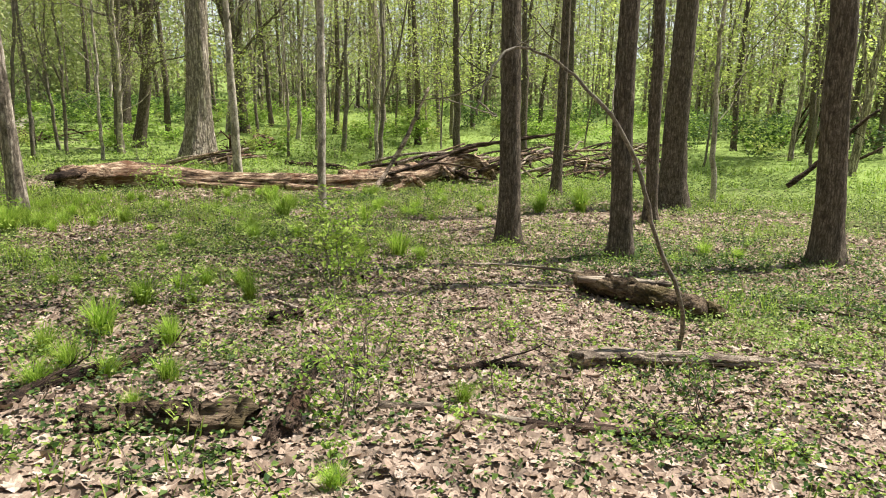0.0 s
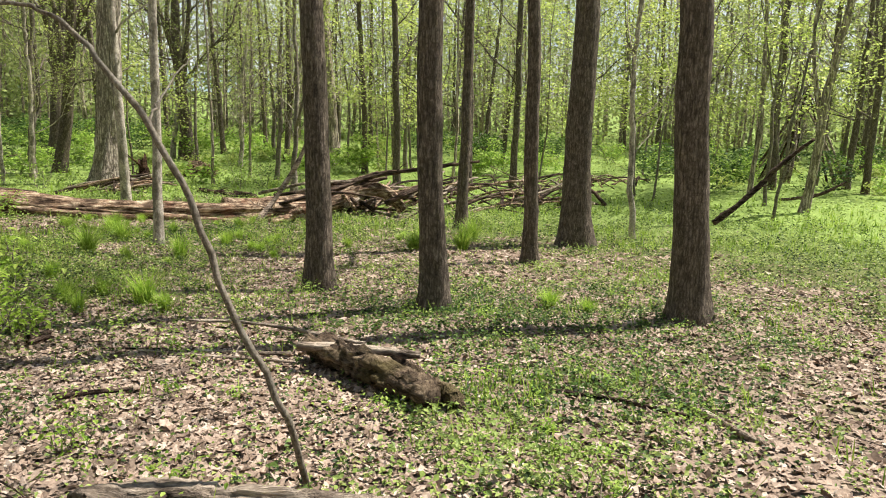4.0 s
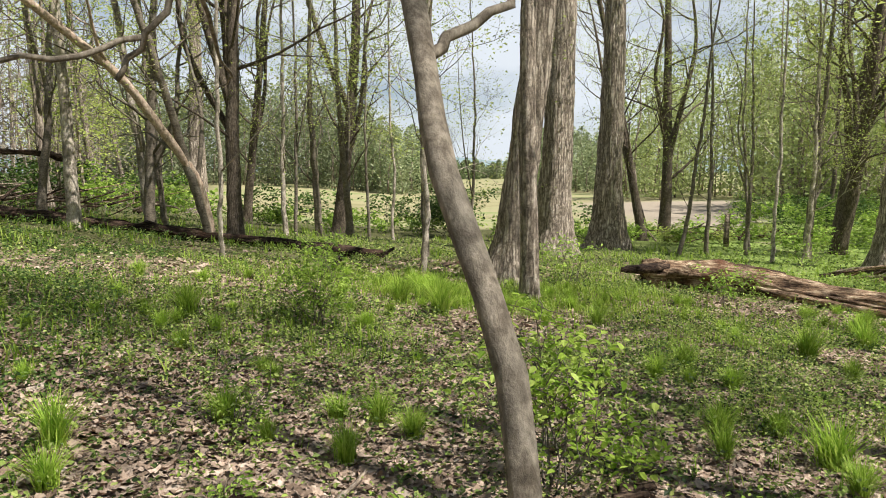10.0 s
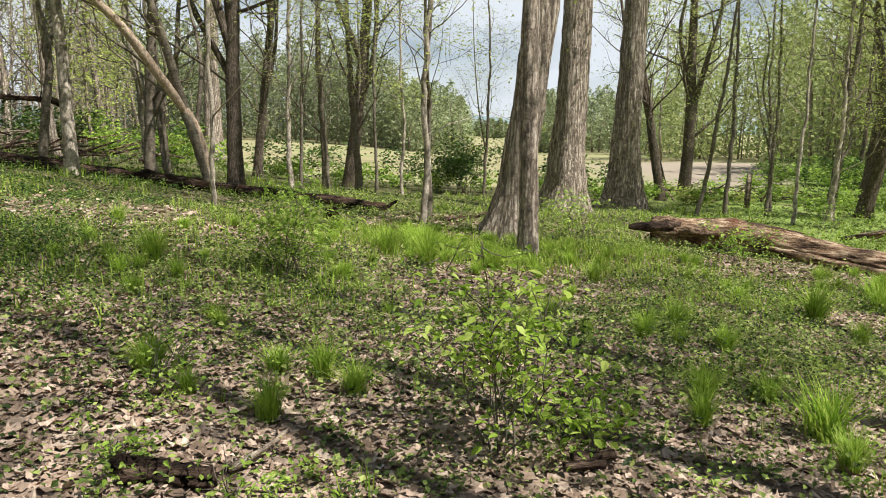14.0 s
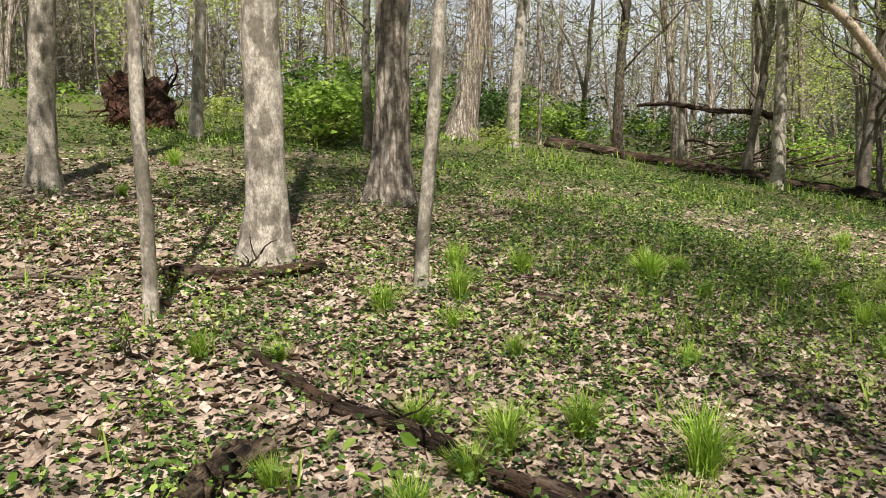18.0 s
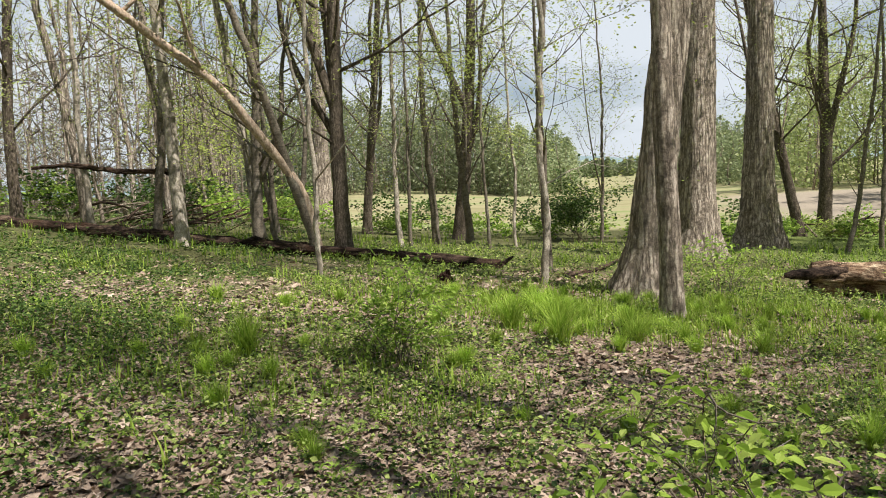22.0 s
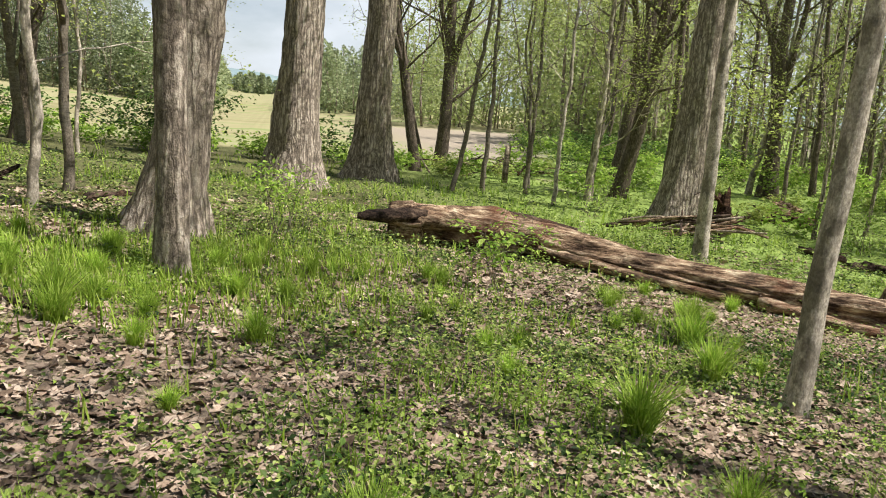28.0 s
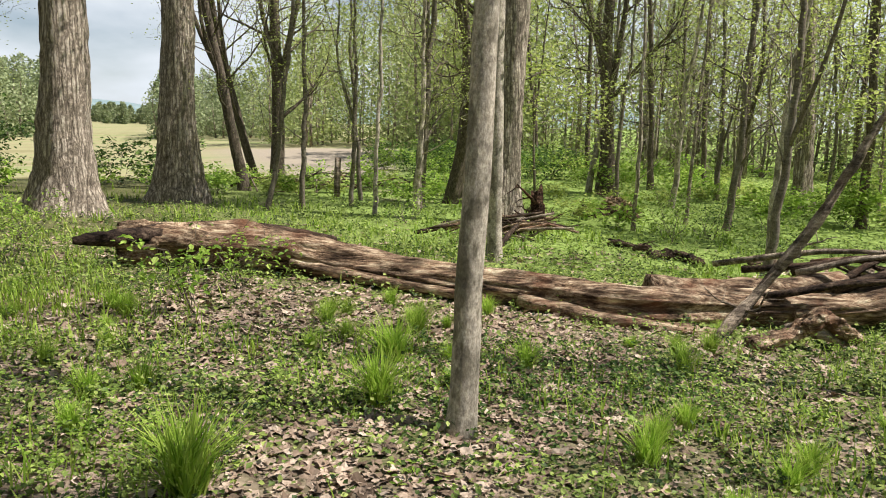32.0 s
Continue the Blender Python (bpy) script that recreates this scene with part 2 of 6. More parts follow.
def ground_surface(nt, out):
    pos = scaled(nt, 1, 1, 1)
    sep = nt.nodes.new("ShaderNodeSeparateXYZ")
    nt.links.new(pos, sep.inputs[0])
    big = noise_of(nt, pos, 0.35, 4)
    small = noise_of(nt, pos, 14, 6, 0.8)
    cell = node(nt, "ShaderNodeTexVoronoi", Scale=19.0)
    nt.links.new(pos, cell.inputs["Vector"])
    litter = ramp(nt, cell.outputs["Color"], [(0.08, (0.09, 0.065, 0.047)), (0.35, (0.26, 0.195, 0.146)), (0.9, (0.45, 0.345, 0.265))])
    soil = ramp(nt, small, [(0.3, (0.04, 0.03, 0.02)), (0.7, (0.26, 0.195, 0.132))])
    litter = mixed(nt, 0.32, litter, soil)
    mould = ramp(nt, small, [(0.3, (0.022, 0.026, 0.010)), (0.5, (0.085, 0.095, 0.030)), (0.7, (0.20, 0.22, 0.07))])
    sward = ramp(nt, small, [(0.3, (0.06, 0.10, 0.02)), (0.5, (0.20, 0.30, 0.06)), (0.7, (0.38, 0.49, 0.125))])
    # Distance from the path's clearing: the wood floor turns green, then comes the open field.
    far = node(nt, "ShaderNodeVectorMath")
    far.operation = "DISTANCE"
    far.inputs[1].default_value = (-2, 1, 0)
    nt.links.new(pos, far.inputs[0])
    grown = node(nt, "ShaderNodeMapRange", From_Min=12.0, From_Max=20.0)
    nt.links.new(far.outputs["Value"], grown.inputs[0])
    east = node(nt, "ShaderNodeMapRange", From_Min=3.0, From_Max=9.0)
    nt.links.new(sep.outputs[0], east.inputs[0])
    lush = nt.nodes.new("ShaderNodeMath")
    lush.operation = "MULTIPLY"
    nt.links.new(grown.outputs[0], lush.inputs[0])
    nt.links.new(east.outputs[0], lush.inputs[1])
    green = mixed(nt, lush.outputs[0], mould, sward)
    reach = node(nt, "ShaderNodeMapRange", From_Min=4.0, From_Max=16.0, To_Min=-0.12, To_Max=0.3)
    nt.links.new(far.outputs["Value"], reach.inputs[0])
    add = nt.nodes.new("ShaderNodeMath")
    nt.links.new(big, add.inputs[0])
    nt.links.new(reach.outputs[0], add.inputs[1])
    floor = mixed(nt, ramp(nt, add.outputs[0], [(0.5, (0, 0, 0)), (0.68, (0.85, 0.85, 0.85))]), litter, green)
    field = ramp(nt, noise_of(nt, scaled(nt, 0.3, 1.2, 1), 0.12, 4), [(0.35, (0.25, 0.225, 0.115)), (0.5, (0.33, 0.295, 0.165)), (0.65, (0.22, 0.26, 0.10))])
    bare = ramp(nt, small, [(0.3, (0.27, 0.225, 0.17)), (0.7, (0.37, 0.31, 0.24))])
    side = node(nt, "ShaderNodeMapRange", From_Min=5.0, From_Max=11.0)
    nt.links.new(sep.outputs[0], side.inputs[0])
    near = node(nt, "ShaderNodeMapRange", From_Min=78.0, From_Max=84.0, To_Min=1.0, To_Max=0.0)
    nt.links.new(sep.outputs[1], near.inputs[0])
    both = nt.nodes.new("ShaderNodeMath")
    both.operation = "MULTIPLY"
    nt.links.new(side.outputs[0], both.inputs[0])
    nt.links.new(near.outputs[0], both.inputs[1])
    field = mixed(nt, both.outputs[0], field, bare)
    edge = node(nt, "ShaderNodeMath")
    edge.operation = "MULTIPLY_ADD"
    nt.links.new(big, edge.inputs[0])
    edge.inputs[1].default_value = 6
    nt.links.new(sep.outputs[1], edge.inputs[2])
    open_ = node(nt, "ShaderNodeMapRange", From_Min=43.0, From_Max=46.0)
    nt.links.new(edge.outputs[0], open_.inputs[0])
    # The field opens between the woods on either hand.
    wide = node(nt, "ShaderNodeMath")
    wide.operation = "DIVIDE"
    nt.links.new(sep.outputs[0], wide.inputs[0])
    nt.links.new(edge.outputs[0], wide.inputs[1])
    mouth = ramp(nt, node_value(nt, wide.outputs[0]), [(0.30, (0, 0, 0)), (0.32, (1, 1, 1)), (0.655, (1, 1, 1)), (0.67, (0, 0, 0))])
    gate = nt.nodes.new("ShaderNodeMath")
    gate.operation = "MULTIPLY"
    nt.links.new(open_.outputs[0], gate.inputs[0])
    nt.links.new(mouth, gate.inputs[1])
    col = mixed(nt, gate.outputs[0], floor, field)
    surface(nt, out, col, 0.95, small, 0.45, 0.015, 0.04)


GROUND = material("forest_floor", ground_surface)
BARK_GREY = bark("grey_ridged_bark", (0.075, 0.06, 0.047), (0.31, 0.255, 0.203), (0.60, 0.52, 0.435), (0.40, 0.345, 0.28), 0.3, 5.5, 0.06, 0.10)
BARK_DARK = bark("dark_brown_bark", (0.03, 0.023, 0.018), (0.105, 0.084, 0.064), (0.22, 0.18, 0.14), (0.13, 0.115, 0.08), 0.3, 13.0, 0.025, 0.15, 0.0, 0.3)
BARK_PALE = bark("pale_smooth_bark", (0.17, 0.14, 0.11), (0.34, 0.295, 0.24), (0.54, 0.48, 0.40), (0.15, 0.13, 0.098), 0.47, 16.0, 0.007, 0.5, 0.15, 0.08, 5.5, 0.03)
BARK_THIN = bark("sapling_bark", (0.045, 0.036, 0.027), (0.12, 0.1, 0.077), (0.22, 0.19, 0.15), (0.25, 0.235, 0.195), 0.4, 22.0, 0.004, 0.5, 0.4, 0.08)
BARK_TAN = bark("peeled_tan_bark", (0.16, 0.105, 0.07), (0.36, 0.265, 0.195), (0.52, 0.42, 0.33), (0.42, 0.36, 0.28), 0.3, 9.0, 0.01, 0.25, 0.2, 0.1)
ROT = rotten("rotten_log_wood", (0.035, 0.02, 0.013), (0.27, 0.175, 0.112), (0.66, 0.54, 0.38), (0.17, 0.075, 0.042))
ROT_DARK = rotten("dark_wet_wood", (0.015, 0.01, 0.008), (0.065, 0.042, 0.03), (0.17, 0.12, 0.085), (0.10, 0.055, 0.035))
ROT_MOSS = rotten("mossy_rotten_wood", (0.018, 0.013, 0.009), (0.115, 0.08, 0.052), (0.29, 0.22, 0.145), (0.11, 0.085, 0.035))
STICK = rotten("dry_stick_wood", (0.12, 0.092, 0.07), (0.31, 0.245, 0.185), (0.52, 0.435, 0.34), (0.22, 0.155, 0.11))
LEAF_SPRING = foliage("young_tree_leaves", (0.24, 0.30, 0.06), (0.41, 0.475, 0.115), (0.58, 0.62, 0.205), 0.58)
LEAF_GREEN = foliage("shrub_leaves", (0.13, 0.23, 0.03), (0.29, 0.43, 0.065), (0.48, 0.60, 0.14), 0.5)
# Brighter copy of the shrub leaves, with sunlight put into the colour.
LEAF_SUNLIT = foliage("sunlit_shrub_leaves", (0.22, 0.36, 0.04), (0.42, 0.58, 0.085), (0.60, 0.72, 0.18), 0.5)
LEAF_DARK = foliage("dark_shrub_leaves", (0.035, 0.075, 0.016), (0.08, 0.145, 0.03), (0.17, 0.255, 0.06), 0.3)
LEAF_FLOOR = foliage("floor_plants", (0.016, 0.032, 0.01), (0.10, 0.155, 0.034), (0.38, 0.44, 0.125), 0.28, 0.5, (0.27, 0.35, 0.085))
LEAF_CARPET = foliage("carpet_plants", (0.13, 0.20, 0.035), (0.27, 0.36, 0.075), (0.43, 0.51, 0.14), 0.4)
GRASS = foliage("grass_blades", (0.17, 0.30, 0.03), (0.34, 0.49, 0.06), (0.50, 0.61, 0.13), 0.42)
LITTER = dead_leaves("dead_leaves")

# ---------------------------------------------------------------- shapes
def value_noise(x, y, seed=0):
    """Smooth noise in 0..1 over the plane."""
    x, y = np.asarray(x, float), np.asarray(y, float)
    i, j = np.floor(x), np.floor(y)
    u, v = x - i, y - j
    u, v = u * u * (3 - 2 * u), v * v * (3 - 2 * v)

    def corner(a, b):
        s = np.sin(a * 127.1 + b * 311.7 + seed * 74.7) * 43758.5453
        return s - np.floor(s)
    return (corner(i, j) * (1 - u) + corner(i + 1, j) * u) * (1 - v) + (corner(i, j + 1) * (1 - u) + corner(i + 1, j + 1) * u) * v


def slope(x, y):
    """The lie of the land: it climbs to the west and falls gently to the field."""
    u, v = np.tanh(np.asarray(x, float) / 28), np.tanh((np.asarray(y, float) - 6) / 28)
    return 0.153 - 1.013 * v - 0.161 * v**2 - 0.28 * v**3 - 0.467 * v**4 - 2.623 * u + 0.38 * u * v + 1.489 * u * v**2 + 1.537 * u * v**3 + 1.161 * u**2 + 0.634 * u**2 * v - 0.647 * u**2 * v**2 - 0.641 * u**3 - 1.124 * u**3 * v + 0.113 * u**4


def low(x, y):
    """Height of the ground with its small humps."""
    return slope(x, y) + 0.09 * (value_noise(np.asarray(x) * 0.8, np.asarray(y) * 0.8, 3) - 0.5) + 0.035 * (value_noise(np.asarray(x) * 3, np.asarray(y) * 3, 5) - 0.5)


def foot(x, y):
    return float(low(np.array([x]), np.array([y]))[0])


def mesh_of(name, verts, faces, mat, smooth=True):
    me = bpy.data.meshes.new(name)
    verts, faces = np.asarray(verts, np.float32), np.asarray(faces, np.int32)
    n, k = faces.shape
    me.vertices.add(len(verts))
    me.vertices.foreach_set("co", verts.ravel())
    me.loops.add(n * k)
    me.loops.foreach_set("vertex_index", faces.ravel())
    me.polygons.add(n)
    me.polygons.foreach_set("loop_start", np.arange(0, n * k, k, dtype=np.int32))
    me.polygons.foreach_set("use_smooth", np.full(n, smooth))
    me.update(calc_edges=True)
    me.materials.append(mat)
    return me


def part(name, verts, faces, mat, parent=None, label="", smooth=True):
    ob = new(name, mesh_of(name, verts, faces, mat, smooth))
    if parent is not None:
        ob.parent = parent
    if label:
        ob["label"] = label
    return ob


def thing(name, x, y, z, label, category, group=""):
    ob = new(name)
    ob.empty_display_size = 0.1
    ob.location = (x, y, z)
    return tagged(ob, label, category, group)


def smooth_line(points, n):
    """n points along a smooth curve through the given ones."""
    p = np.asarray(points, float)
    if len(p) < 3:
        return p[0] + (p[-1] - p[0]) * np.linspace(0, 1, n)[:, None]
    q = np.vstack([2 * p[0] - p[1], p, 2 * p[-1] - p[-2]])
    out = []
    for s in np.linspace(0, len(p) - 1 - 1e-6, n):
        i = int(s)
        t = s - i
        a, b, c, d = q[i], q[i + 1], q[i + 2], q[i + 3]
        out.append(0.5 * (2 * b + (c - a) * t + (2 * a - 5 * b + 4 * c - d) * t * t + (3 * b - a - 3 * c + d) * t ** 3))
    return np.array(out)


def tube(line, radii, sides, rough=0.0, rng=None, close=True):
    """A round, uneven limb along a line. Gives verts and quads."""
    line, radii = np.asarray(line, float), np.asarray(radii, float)
    n = len(line)
    along = np.gradient(line, axis=0)
    along /= np.linalg.norm(along, axis=1)[:, None] + 1e-9
    if np.abs(along[:, 2]).mean() > 0.6:
        ref = np.tile([[1.0, 0, 0]], (n, 1))
    else:
        ref = np.tile([[0.03, 0.02, 1.0]], (n, 1))
    e1 = np.cross(along, ref)
    e1 /= np.linalg.norm(e1, axis=1)[:, None] + 1e-9
    e2 = np.cross(along, e1)
    ang = np.linspace(0, 2 * math.pi, sides, endpoint=False)
    r = radii[:, None] * np.ones(sides)
    if rough and rng is not None:
        r = r * (1 + rough * rng.normal(size=(n, sides)) + rough * 1.2 * rng.normal(size=(1, sides)))
    v = line[:, None] + r[..., None] * (np.cos(ang)[None, :, None] * e1[:, None] + np.sin(ang)[None, :, None] * e2[:, None])
    i, j = np.meshgrid(np.arange(n - 1), np.arange(sides), indexing="ij")
    f = np.stack([i * sides + j, i * sides + (j + 1) % sides, (i + 1) * sides + (j + 1) % sides, (i + 1) * sides + j], -1).reshape(-1, 4)
    v = v.reshape(-1, 3)
    if close:
        m = len(v)
        v = np.vstack([v, line[0], line[-1]])
        k = np.arange(sides)
        a = np.stack([(k + 1) % sides, k, np.full(sides, m), np.full(sides, m)], 1)
        b = np.stack([(n - 1) * sides + k, (n - 1) * sides + (k + 1) % sides, np.full(sides, m + 1), np.full(sides, m + 1)], 1)
        caps = np.vstack([a, b])
        caps = np.stack([caps[:, 0], caps[:, 1], caps[:, 2], caps[:, 2]], 1)
        return v, f, caps[:, :3]
    return v, f, np.zeros((0, 3), int)


def joined(pieces):
    """Several (verts, faces) as one."""
    vs, fs, at = [], [], 0
    for v, f in pieces:
        vs.append(v)
        fs.append(np.asarray(f) + at)
        at += len(v)
    return np.vstack(vs), np.vstack(fs)


def rod(line, radii, sides=6, rough=0.06, rng=None):
    """A closed limb in quads alone: its ends shrink to a point."""
    line, radii = np.asarray(line, float), np.asarray(radii, float)
    d0, d1 = line[0] - line[1], line[-1] - line[-2]
    line = np.vstack([line[0] + 1e-3 * d0, line, line[-1] + 1e-3 * d1])
    radii = np.r_[radii[0] * 0.05, radii, radii[-1] * 0.05]
    v, f, _ = tube(line, radii, sides, rough, rng, False)
    return v, f


def leaf_quads(at, size, rng, flat=0.6, long=1.6):
    """One folded leaf of four corners at each point."""
    n = len(at)
    size = np.asarray(size) * np.ones(n)
    yaw = rng.uniform(0, 2 * math.pi, n)
    tip = np.stack([np.cos(yaw), np.sin(yaw), rng.normal(0, 1 - flat, n) - 0.15], 1)
    tip /= np.linalg.norm(tip, axis=1)[:, None]
    up = np.stack([rng.normal(0, 1 - flat, n), rng.normal(0, 1 - flat, n), np.ones(n)], 1)
    side = np.cross(tip, up)
    side /= np.linalg.norm(side, axis=1)[:, None] + 1e-9
    nor = np.cross(side, tip)
    s = size[:, None]
    bend = rng.uniform(0.05, 0.3, n)[:, None]
    v = np.stack([at, at + s * (0.5 * tip * long * 0.5 * 1.4 + 0.42 * side + bend * nor), at + s * tip * long * 0.75, at + s * (0.5 * tip * long * 0.5 * 1.4 - 0.42 * side + bend * nor)], 1)
    return v.reshape(-1, 3), np.arange(4 * n).reshape(-1, 4)


def oval_leaves(at, size, rng, flat=0.6, long=1.5):
    """Pointed oval leaves, folded along the midrib."""
    n = len(at)
    yaw = rng.uniform(0, 2 * math.pi, n)
    tip = np.stack([np.cos(yaw), np.sin(yaw), rng.normal(0, 1 - flat, n) - 0.2], 1)
    tip /= np.linalg.norm(tip, axis=1)[:, None]
    up = np.stack([rng.normal(0, 1 - flat, n), rng.normal(0, 1 - flat, n), np.ones(n)], 1)
    side = np.cross(tip, up)
    side /= np.linalg.norm(side, axis=1)[:, None] + 1e-9
    nor = np.cross(side, tip)
    s = (np.asarray(size) * np.ones(n))[:, None]
    wide, fold = rng.uniform(0.26, 0.36, n)[:, None], rng.uniform(0.05, 0.2, n)[:, None]
    sag = rng.uniform(0.0, 0.25, n)[:, None]
    cols = [at]
    for u, k in ((0.32, 1.0), (0.68, 0.8)):
        for sign in (1, -1):
            cols.append(at + s * (tip * long * u * 0.75 + sign * wide * k * side + (fold - sag * u * u) * nor))
    cols.append(at + s * (tip * long * 0.75 - sag * nor))
    v = np.stack(cols, 1).reshape(-1, 3)
    b = np.arange(n)[:, None] * 6
    return v, np.vstack([b + [0, 1, 3, 5], b + [0, 5, 4, 2]])


# ---------------------------------------------------------------- ground
def steps(a, b, fine, reach):
    mid = np.arange(a, b + fine / 2, fine)
    out = fine * np.cumsum(1.28 ** np.arange(1, 60))
    out = out[out < reach]
    return np.r_[(a - out)[::-1], mid, b + out]


gx, gy = steps(-12, 13, 0.16, 2500), steps(-5, 19, 0.16, 2500)
mx, my = np.meshgrid(gx, gy)
mz = low(mx, my)
reach_out = np.hypot(mx, my)
mz = np.where(reach_out > 200, mz + 0.004 * (reach_out - 200) * (np.arctan2(mx, my) < 0.15) * 0.4, mz)
gi, gj = np.meshgrid(np.arange(len(gy) - 1), np.arange(len(gx) - 1), indexing="ij")
gw = len(gx)
gf = np.stack([gi * gw + gj, gi * gw + gj + 1, (gi + 1) * gw + gj + 1, (gi + 1) * gw + gj], -1).reshape(-1, 4)
ground = part("ground", np.stack([mx, my, mz], -1).reshape(-1, 3), gf, GROUND)
tagged(ground, "leaf-littered forest floor sloping down to an open field", "ground", kind="structure")

# ---------------------------------------------------------------- trees
def spray(tip, way, rng, size, count, spread, near=False):
    """Leaves round the end of a twig, in a flat layer."""
    at = tip + rng.normal(0, 1, (count, 3)) * np.array([spread, spread, spread * 0.3])
    at -= np.outer(rng.uniform(0, 1.6 * spread, count), way)
    return (oval_leaves if near else leaf_quads)(at, rng.uniform(0.6, 1.35, count) * size, rng, 0.6)


def branch_set(start, way, length, radius, rng, depth, woods, tips, droop=0.0):
    """A limb with side twigs, down to depth levels."""
    n = 6 if depth else 3
    pts = [np.array(start, float)]
    d = np.array(way, float) / np.linalg.norm(way)
    for _ in range(n):
        d = d + rng.normal(0, 0.17, 3) * (1 if depth else 1.5) + np.array([0, 0, 0.06 - droop])
        d /= np.linalg.norm(d)
        pts.append(pts[-1] + d * length / n)
    pts = np.array(pts)
    radius = max(radius, 0.004)
    woods.append(rod(pts, np.linspace(radius, radius * 0.3, n + 1), 5 if radius > 0.03 else 3, 0.04, rng))
    tips.append((pts[-1], d))
    if depth:
        for s in rng.choice(np.arange(2, n + 1), size=min(n - 1, 3 + int(length > 2)), replace=False):
            side = np.cross(d, rng.normal(0, 1, 3))
            side /= np.linalg.norm(side) + 1e-9
            branch_set(pts[s], d * 0.6 + side * 0.9 + np.array([0, 0, 0.1]), length * rng.uniform(0.35, 0.6), radius * 0.45, rng, depth - 1, woods, tips, droop)


def tree(x, y, r, lean_x, lean_y, label, bark_mat, height=15.0, limbs=7, first=5.0, leaves=900, leaf=0.075, flare=0.42, rough=0.03,
         seed=1, sides=14, bend=0.12, name="tree", group="", crown_mat=None, ring=0.22, limb_reach=3.2, base=None, twig=2, spread=0.32,
         wave=0.0, forks=0):
    """A standing tree: an uneven tapered trunk with a root flare, limbs with twigs, and a thin spring crown."""
    rng = np.random.default_rng(seed)
    z = foot(x, y) if base is None else base
    top = thing(name, x, y, z, label, "tree", group)
    low_part = np.arange(-0.25, min(8.0, height * 0.6), ring)
    h = np.r_[low_part, np.linspace(low_part[-1] + 0.5, height, 9)]
    wob = np.cumsum(rng.normal(0, bend * 0.05, (len(h), 2)), axis=0)
    wob -= wob[1]
    if wave:
        w0 = rng.uniform(0, 6.28, 2)
        wl = rng.uniform(2.4, 4.2, 2)
        for i in range(2):
            wob[:, i] += wave * rng.uniform(0.5, 1.1) * (np.sin(h / wl[i] + w0[i]) - math.sin(w0[i])) * np.clip(h / 2.0, 0, 1)
    line = np.stack([lean_x * h + wob[:, 0], lean_y * h + wob[:, 1], h], 1)
    rad = r * (1 - 0.72 * np.clip(h, 0, None) / height) * (1 + flare * np.exp(-np.clip(h + 0.05, 0, None) / (1.5 * r + 0.05)))
    v, f, _ = tube(line, rad, sides, 0.0, rng, False)
    ang = np.tile(np.linspace(0, 2 * math.pi, sides, endpoint=False), len(h))
    hh = np.repeat(h, sides)
    lobes = rng.integers(4, 7)
    ph = rng.uniform(0, 6.28, 2)
    k = 1 + 0.16 * flare * np.exp(-np.clip(hh, 0, None) / (2.2 * r + 0.05)) * np.sin(lobes * ang + ph[0]) + rough * 1.5 * np.sin(3 * ang + ph[1] + 0.8 * hh)
    k += rough * 2.2 * (value_noise(ang * sides / 4.2, hh * 1.3, seed) - 0.5) + rough * (rng.normal(size=len(k)) * 0.5)
    axis = np.repeat(line, sides, axis=0)
    v = axis + (v - axis) * k[:, None]
    part("trunk", v, f, bark_mat, top)
    tips = []
    for i in range(forks):
        # A second stem parts from the trunk and rises beside it.
        s = rng.uniform(0.12, 0.3) * height
        at = np.array([np.interp(s, h, line[:, 0]), np.interp(s, h, line[:, 1]), s])
        a, out, up = rng.uniform(0, 6.28), rng.uniform(0.14, 0.3), height * rng.uniform(0.45, 0.65)
        d = np.array([math.cos(a), math.sin(a), 0])
        e = rng.normal(0, 0.06, (3, 2)) * up
        pts = smooth_line([at, at + d * out * up * 0.42 + [e[0, 0] * 0.3, e[0, 1] * 0.3, up * 0.3], at + d * out * up * 0.75 + [e[1, 0], e[1, 1], up * 0.65], at + d * out * up + [e[2, 0], e[2, 1], up]], 14)
        r1 = float(np.interp(s, h, rad)) * rng.uniform(0.5, 0.75)
        stem = part("stem", *rod(pts, np.linspace(r1, r1 * 0.25, 14), max(6, sides // 2), 0.03, rng), bark_mat, top)
        woods = []
        for k in (4, 6, 8, 10, 12):
            branch_set(pts[k], d * rng.normal(0.5, 0.6) + rng.normal(0, 0.7, 3) * [1, 1, 0.2] + [0, 0, 0.35], limb_reach * rng.uniform(0.35, 0.8), r1 * 0.3, rng, max(1, twig - 1), woods, tips)
        part("twig", *joined(woods), bark_mat, stem)["kind"] = "stuff"
    for i in range(limbs):
        woods = []
        s = first + (height - first) * (i + rng.uniform(0, 0.7)) / limbs
        a = rng.uniform(0, 2 * math.pi)
        at = np.array([np.interp(s, h, line[:, 0]), np.interp(s, h, line[:, 1]), s])
        lr = float(np.interp(s, h, rad)) * rng.uniform(0.2, 0.36)
        ln = limb_reach * rng.uniform(0.6, 1.2) * (1.15 - 0.6 * (s - first) / max(height - first, 1))
        branch_set(at, (math.cos(a), math.sin(a), rng.uniform(0.35, 1.2)), ln, lr, rng, twig, woods, tips)
        if base is None:
            limb = part("limb", *woods[0], bark_mat, top)
            part("twig", *joined(woods[1:]), bark_mat, limb)["kind"] = "stuff"
        else:
            part("limb", *joined(woods), bark_mat, top)
    if leaves and tips:
        per = max(1, leaves // len(tips))
        lv, lf = joined([spray(p, d, rng, leaf, per, spread) for p, d in tips])
